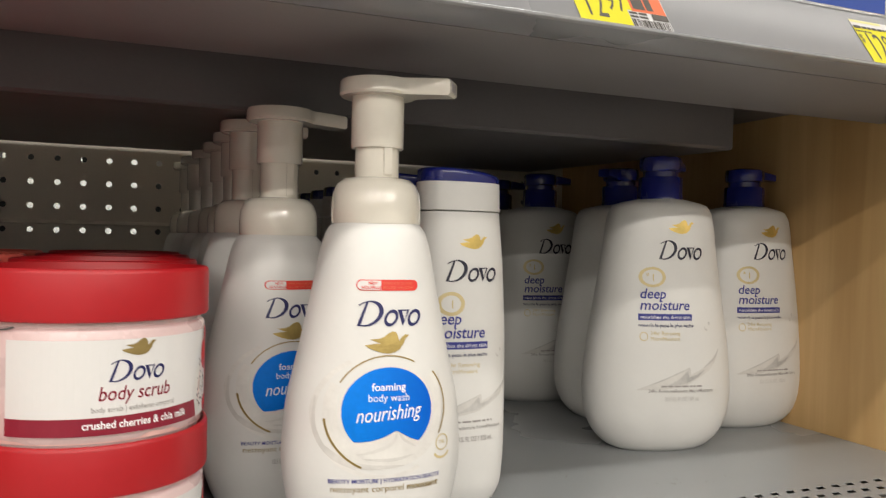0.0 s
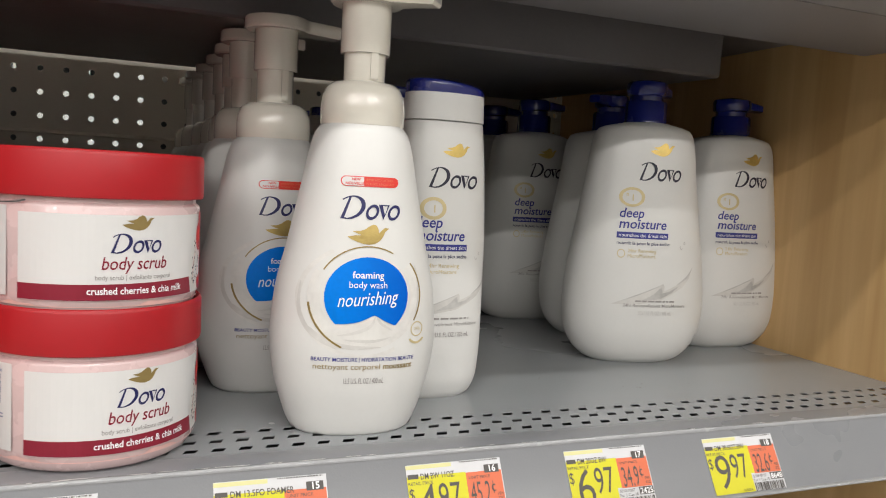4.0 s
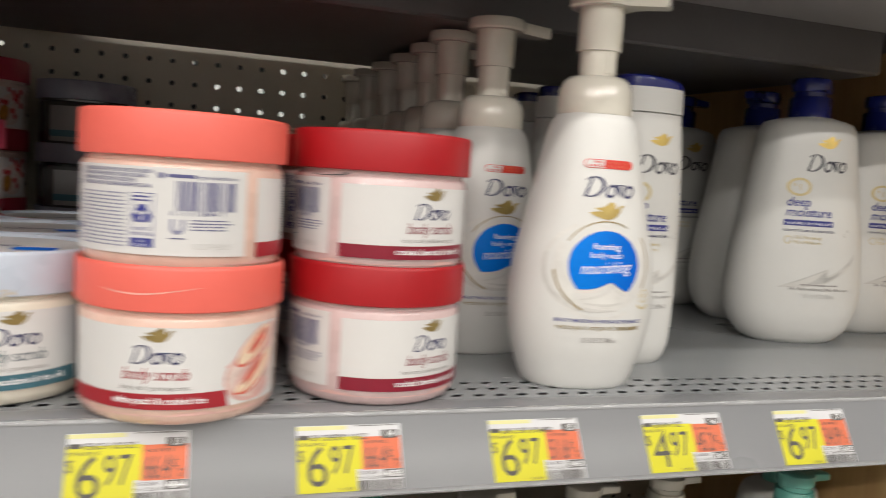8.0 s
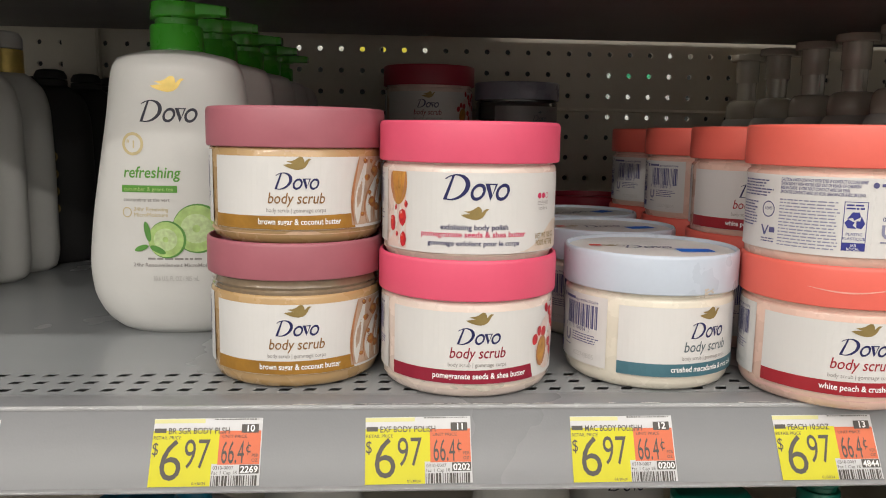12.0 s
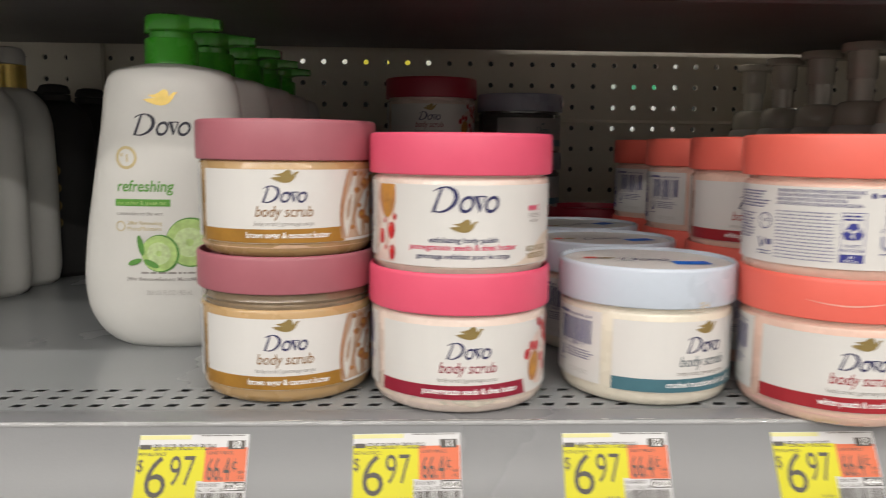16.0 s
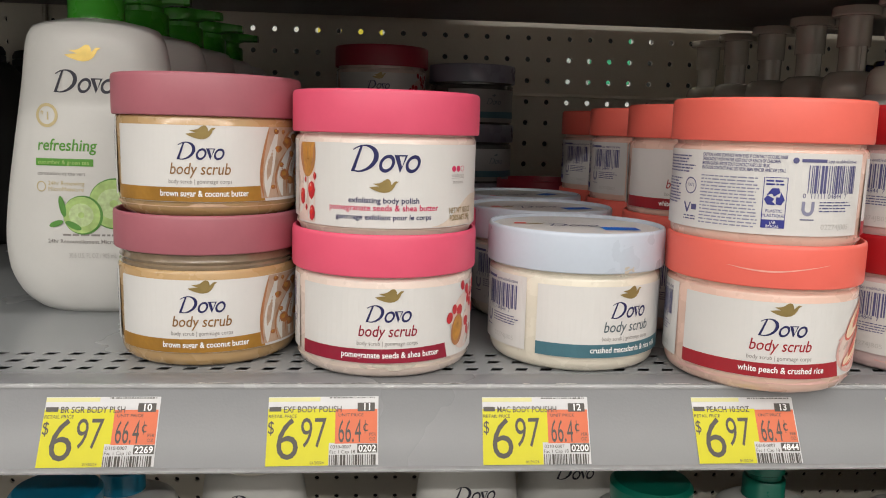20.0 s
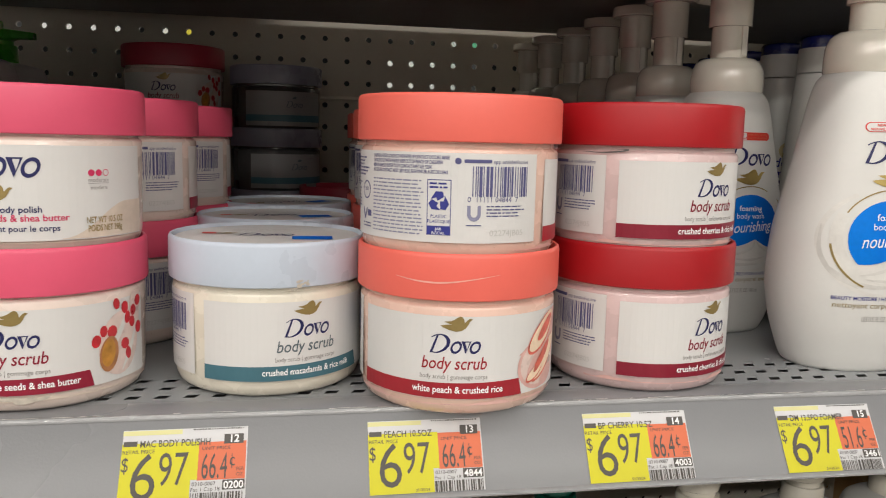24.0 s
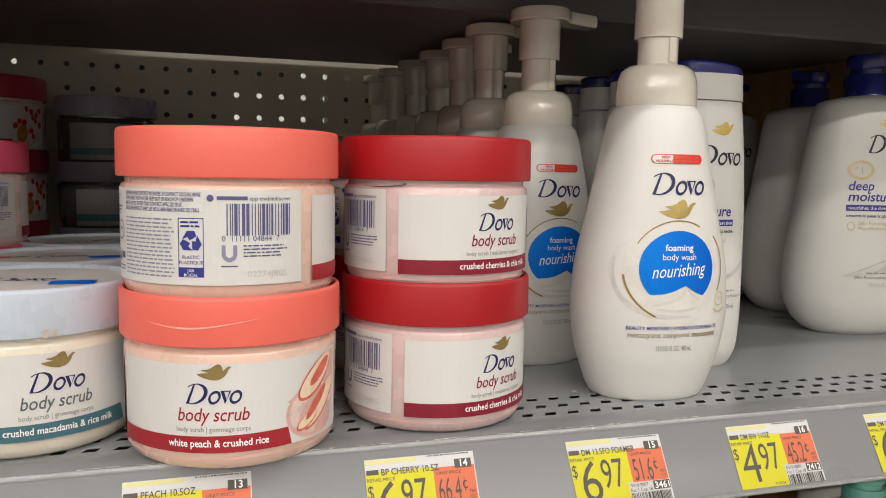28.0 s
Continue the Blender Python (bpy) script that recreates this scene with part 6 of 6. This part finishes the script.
def price_tag(x, z, name, price, unit, number, code, tilt=0.0, skew=0.0):
    """A paper tag 51 mm wide on the sloping rail; x is its top left corner. Empty texts become plain bars."""
    ob = thing("price_tag", "yellow, orange and white paper price tag on the rail", "price tag", "price tags")
    ob.location = (x, 0, z)
    c, s = math.cos(radians(tilt)), math.sin(radians(tilt))

    def place(u, v, lift):
        u, v = u * 1.0185, v * 1.032
        a, b = u * c - v * s + skew * v, u * s + v * c
        return tuple(TOP + DOWN * (-b + 0.0006) + OUT * (0.0003 + lift) + Vector((a, 0, 0)))
    W, H = 0.0513, 0.0312
    p = printed("paper", Print().rect(0, -H, W, 0, 0.02), place, 0.0, "tag_paper", ob)
    printed("yellow_field", Print().rect(0, -H, 0.0285, -0.0212, 0.02).rect(0, -0.0212, 0.0312, -0.0056, 0.02), place, 0.00015, "tag_yellow", p)
    printed("yellow_fade", Print().rect(0, -0.0022, 0.0240, -0.0003, 0.02), place, 0.00012, "tag_pale", p)
    printed("orange_field", Print().rect(0.0312, -0.0216, 0.0508, -0.0060, 0.02), place, 0.00015, "tag_orange", p)
    ink = Print()
    w = 0.0060
    ink.rect(0.0005, -0.0067, w, -0.0046, 0.02)
    if name:
        ink.words(name, w + 0.001, -0.0072, 0.0040, "LEFT", 0.012, span=0.0018 * len(name))
        ink.words("RETAIL PRICE", 0.0003, -0.0097, 0.0022, "LEFT", 0, span=0.0130).words("UNIT PRICE", 0.0325, -0.0093, 0.0020, "LEFT", 0, span=0.0118)
        ink.words("0310-0007", 0.0292, -0.0238, 0.0022, span=0.0096).words("Fac 1 Cap 18", 0.0288, -0.0260, 0.0022, span=0.0118).words("01/30/24", 0.0200, -0.0306, 0.0018)
        ink.words(unit, 0.0325, -0.0210, 0.0148, "LEFT", 0.0, span=0.0108).words("c", 0.0440, -0.0162, 0.0078, "LEFT", 0, span=0.0024).rect(0.0450, -0.0172, 0.0453, -0.0112, 0.02).words("PER", 0.0470, -0.0182, 0.0020).words("OZ", 0.0470, -0.0204, 0.0020)
    else:
        ink.lines(0.007, 0.034, -0.0048, 1, 0.0020, 0.0018, 0.1, 3).lines(0.0003, 0.0130, -0.0082, 1, 0.0013, 0.0012, 0.1, 4).lines(0.0288, 0.0400, -0.0222, 2, 0.0022, 0.0013, 0.1, 5)
        ink.lines(0.0325, 0.0440, -0.0120, 1, 0.0030, 0.0080, 0.0, 6)
    if price:
        ink.words("$", 0.0001, -0.0168, 0.0082, "LEFT", span=0.0030).words(price[:-2], 0.0034, -0.0284, 0.0272, "LEFT", -0.004, span=0.0110 if len(price) == 3 else 0.0130).words(price[-2:], 0.0150 if len(price) == 3 else 0.0170, -0.0231, 0.0194, "LEFT", -0.002, span=0.0122 if len(price) == 3 else 0.0120)
    else:
        ink.lines(0.0020, 0.0270, -0.0120, 1, 0.0060, 0.0140, 0.0, 7)
    ink.rect(0.0415, -0.0070, 0.0496, -0.0030, 0.02).rect(0.0416, -0.0258, 0.0508, -0.0218, 0.02)
    ink.code(0.0288, 0.0508, -H, -0.0266, len(name) + number)
    ink.code(0.0285, 0.0495, -0.0009, -0.0003, number)
    tagged(printed("print", ink, place, 0.0003, "tag_ink", p), kind="stuff")
    if not name:
        return ob
    printed("white_print", Print().words(str(number), 0.0456, -0.0064, 0.0044, "CENTER", 0.02).words(code, 0.0462, -0.0253, 0.0042, "CENTER", 0.02, span=0.0082), place, 0.00045, "white_ink", p)
    return ob


for x, name, price, unit, number, code, tilt, skew in (
        (-0.5980, "", "", "", 9, "", 0.0, 0.0), (-0.4728, "BR SGR BODY PLSH", "697", "66.4", 10, "2269", 0.3, 0.0), (-0.3702, "EXF BODY POLISH", "697", "66.4", 11, "0202", 0.6, 0.0),
        (-0.2674, "MAC BODY POLISHH", "697", "66.4", 12, "0200", 0.2, 0.02), (-0.1624, "PEACH 10.5OZ", "697", "66.4", 13, "4844", 0.1, 0.0), (-0.0603, "BP CHERRY 10.5Z", "697", "66.4", 14, "4003", 0.0, 0.0),
        (0.0400, "DM 13.5FO FOAMER", "697", "51.6", 15, "3461", -0.2, -0.02), (0.1325, "DM BW 11OZ", "497", "45.2", 16, "2412", 0.2, 0.0), (0.2232, "DM 20OZ BW", "697", "34.9", 17, "2425", 0.0, 0.0), (0.3162, "DM 30.6OZ BW", "997", "32.6", 18, "8648", 0.0, 0.0)):
    price_tag(x, DECK, name, price, unit, number, code, tilt, skew)
price_tag(0.1890, DECK + STEP, "", "1297", "", 7, "", 0, -0.06)
price_tag(0.3760, DECK + STEP, "", "1297", "", 8, "", 0, -0.06)
carton = thing("carton", "blue and white cardboard carton on the upper shelf", "carton")
part("box", box_geo(0.330, 0.332, DECK + STEP, 0.418, 0.400, DECK + STEP + 0.12, 0.0008), "box_blue", carton)
part("white_side", box_geo(0.4182, 0.333, DECK + STEP + 0.0005, 0.430, 0.399, DECK + STEP + 0.1195, 0.0008), "paper", carton)

# ---- the row on the shelf below ----
LOW = DECK - 0.385


def low_bottle(x, y, w, cap, kind, tall=1.0):
    ob = thing("wash_bottle", {"teal_cap": "white bottle with a deep green cap on the shelf below", "aqua_cap": "white bottle with an aqua cap on the shelf below", "mint_cap": "white bottle with a mint pump on the shelf below", "ivory": "white pump bottle on the shelf below"}[cap], "pump bottle", "bottles on the lower shelf")
    rows = [(z * tall, a, b) for z, a, b in WIDE]
    top = rows[-1][0]
    body = part("body", loft(rows, 2.25), "white", ob)
    if kind == "pump":
        pump(ob, cap, top - 0.0005, 0)
    else:
        part("cap", lathe([(0.0180, top - 0.002), (0.0300, top - 0.0025), (0.0305, top - 0.001), (0.0310, top + 0.012), (0.0280, top + 0.0155), (0.0200, top + 0.0162)], 48), cap, ob)
    printed("word_mark", Print().mark(0.0015, 0.1600 * tall, 0.0395), front_of(rows, 2.25), 0.0003, "black_ink", body)
    ob.matrix_basis = at(x, y, LOW, w)
    return ob


for x, y, w, cap, kind, tall in ((-0.546, 0.500, 10, "aqua_cap", "cap", 1.22), (-0.528, 0.585, 0, "aqua_cap", "pump", 1.08), (-0.430, 0.640, 0, "ivory", "cap", 1.08), (-0.235, 0.640, 4, "ivory", "cap", 1.12), (-0.129, 0.690, 0, "ivory", "cap", 1.1),
                                 (-0.110, 0.505, 0, "teal_cap", "cap", 1.22), (0.014, 0.570, 6, "teal_cap", "pump", 1.06), (0.120, 0.530, 12, "ivory", "pump", 1.12), (0.235, 0.560, 0, "ivory", "pump", 1.06), (0.330, 0.570, 0, "ivory", "pump", 1.06), (0.430, 0.515, 0, "mint_cap", "pump", 1.16), (0.490, 0.600, 0, "mint_cap", "pump", 1.1)):
    low_bottle(x, y, w, cap, kind, tall)

# ---- behind the back board: blocks added to darken its holes, cartons of the next aisle ----
# blocks added close behind the board; the gaps left open give bright holes
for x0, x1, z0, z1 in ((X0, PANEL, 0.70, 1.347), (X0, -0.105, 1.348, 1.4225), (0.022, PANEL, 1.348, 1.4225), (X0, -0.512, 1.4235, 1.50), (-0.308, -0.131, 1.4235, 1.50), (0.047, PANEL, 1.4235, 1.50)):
    blocker = thing("stock_carton", "dark block added behind the perforated board to darken its holes", "carton", "cartons behind the board")
    part("box", box_geo(x0, 0.945, z0, x1, 1.02, z1, 0.001), "blocker_dark", blocker)
# random blocks added behind the top holes, so their brightness varies
rnd = random.Random(5)
x = -0.62
while x < 0.30:
    w = rnd.choice((0.025, 0.025, 0.05, 0.075))
    kind = rnd.choice(("blocker_dark", "blocker_dark", "grey_ink", "shop_wall", "nut_print", "gap", "gap"))
    if kind != "gap":
        word = {"blocker_dark": "dark", "grey_ink": "grey", "shop_wall": "white", "nut_print": "brown"}[kind]
        pack = thing("hanging_pack", "%s packet hanging behind the perforated back board" % word, "packet", "packets behind the board")
        part("pack", box_geo(x, 0.955, 1.4225 + rnd.choice((0.0, 0.026, 0.026)), x + w - 0.003, 0.990, rnd.choice((1.449, 1.475, 1.51)), 0.002), kind, pack)
    x += w
for x, z, w, h, mat, word in ((0.315, 1.455, 0.075, 0.30, "goods_green", "green"), (-0.41, 1.48, 0.17, 0.16, "goods_yellow", "yellow"), (0.52, 1.36, 0.07, 0.16, "goods_pink", "pink")):
    far = thing("carton", word + " carton in the next aisle", "carton")
    part("box", box_geo(x - w / 2, 2.10, z, x + w / 2, 2.25, z + h, 0.002), mat, far)
    base = thing("carton", "white carton in the next aisle", "carton")
    part("box", box_geo(x - w / 2 - 0.01, 2.095, 1.29, x + w / 2 + 0.01, 2.255, z, 0.002), "shop_wall", base)
ledge = setting("trim_ledge", box_geo(-1.5, 2.08, 1.27, 1.5, 2.298, 1.29), "shop_wall", "pale ledge along the next aisle", "ledge")

# ---- worn spots along the front edge of the shelf ----
edge = bpy.data.objects["shelf"]
rnd = random.Random(21)
for name, count, mat, label in (("paint_chips", 22, "chip", "dark chips in the paint of the front edge"), ("bare_spots", 70, "bare", "pale scuffs where the paint has worn off the edge")):
    chips = Print()
    for _ in range(count):
        x = rnd.choice((rnd.uniform(-0.6, 0.5), rnd.gauss(-0.33, 0.04), rnd.gauss(-0.10, 0.05), rnd.gauss(0.05, 0.05)))
        w, h = (rnd.uniform(0.0004, 0.0018), rnd.uniform(0.0002, 0.0004)) if mat == "chip" else (rnd.uniform(0.0008, 0.0075), rnd.uniform(0.00025, 0.0006))
        ring = [(w * rnd.uniform(0.6, 1.1) * math.cos(k * 0.6283), h * rnd.uniform(0.5, 1.2) * math.sin(k * 0.6283)) for k in range(10)]
        chips.poly(ring, x, rnd.uniform(0.0, 0.0009))
    tagged(printed(name, chips, lambda u, v, lift: (u, 0.3238 + v * 1.0, DECK + 0.00095 + lift), 0.0002 if mat == "chip" else 0.0001, mat, edge, label), kind="stuff")

# ---- rubbed marks on the shelf plate ----
rnd = random.Random(33)
scuffs = Print()
for x, y, count in ((0.346, 0.416, 9), (0.377, 0.408, 4), (0.284, 0.450, 4), (0.190, 0.442, 3), (-0.05, 0.44, 3)):
    for _ in range(count):
        u, v, turn = x + rnd.gauss(0, 0.008), y + rnd.gauss(0, 0.005), rnd.uniform(0.2, 1.2)
        d = rnd.uniform(0.001, 0.004)
        scuffs.stroke([(u, v), (u + d * 0.5 * math.cos(turn), v + d * 0.6 * math.sin(turn)), (u + d * math.cos(turn + 0.3), v + d * math.sin(turn + 0.3))], rnd.uniform(0.0004, 0.0010), 3)
tagged(printed("rubbed_marks", scuffs, lambda u, v, lift: (u, v, DECK + lift), 0.0003, "chip", edge, "small dark rubbed marks on the shelf plate"), kind="stuff")
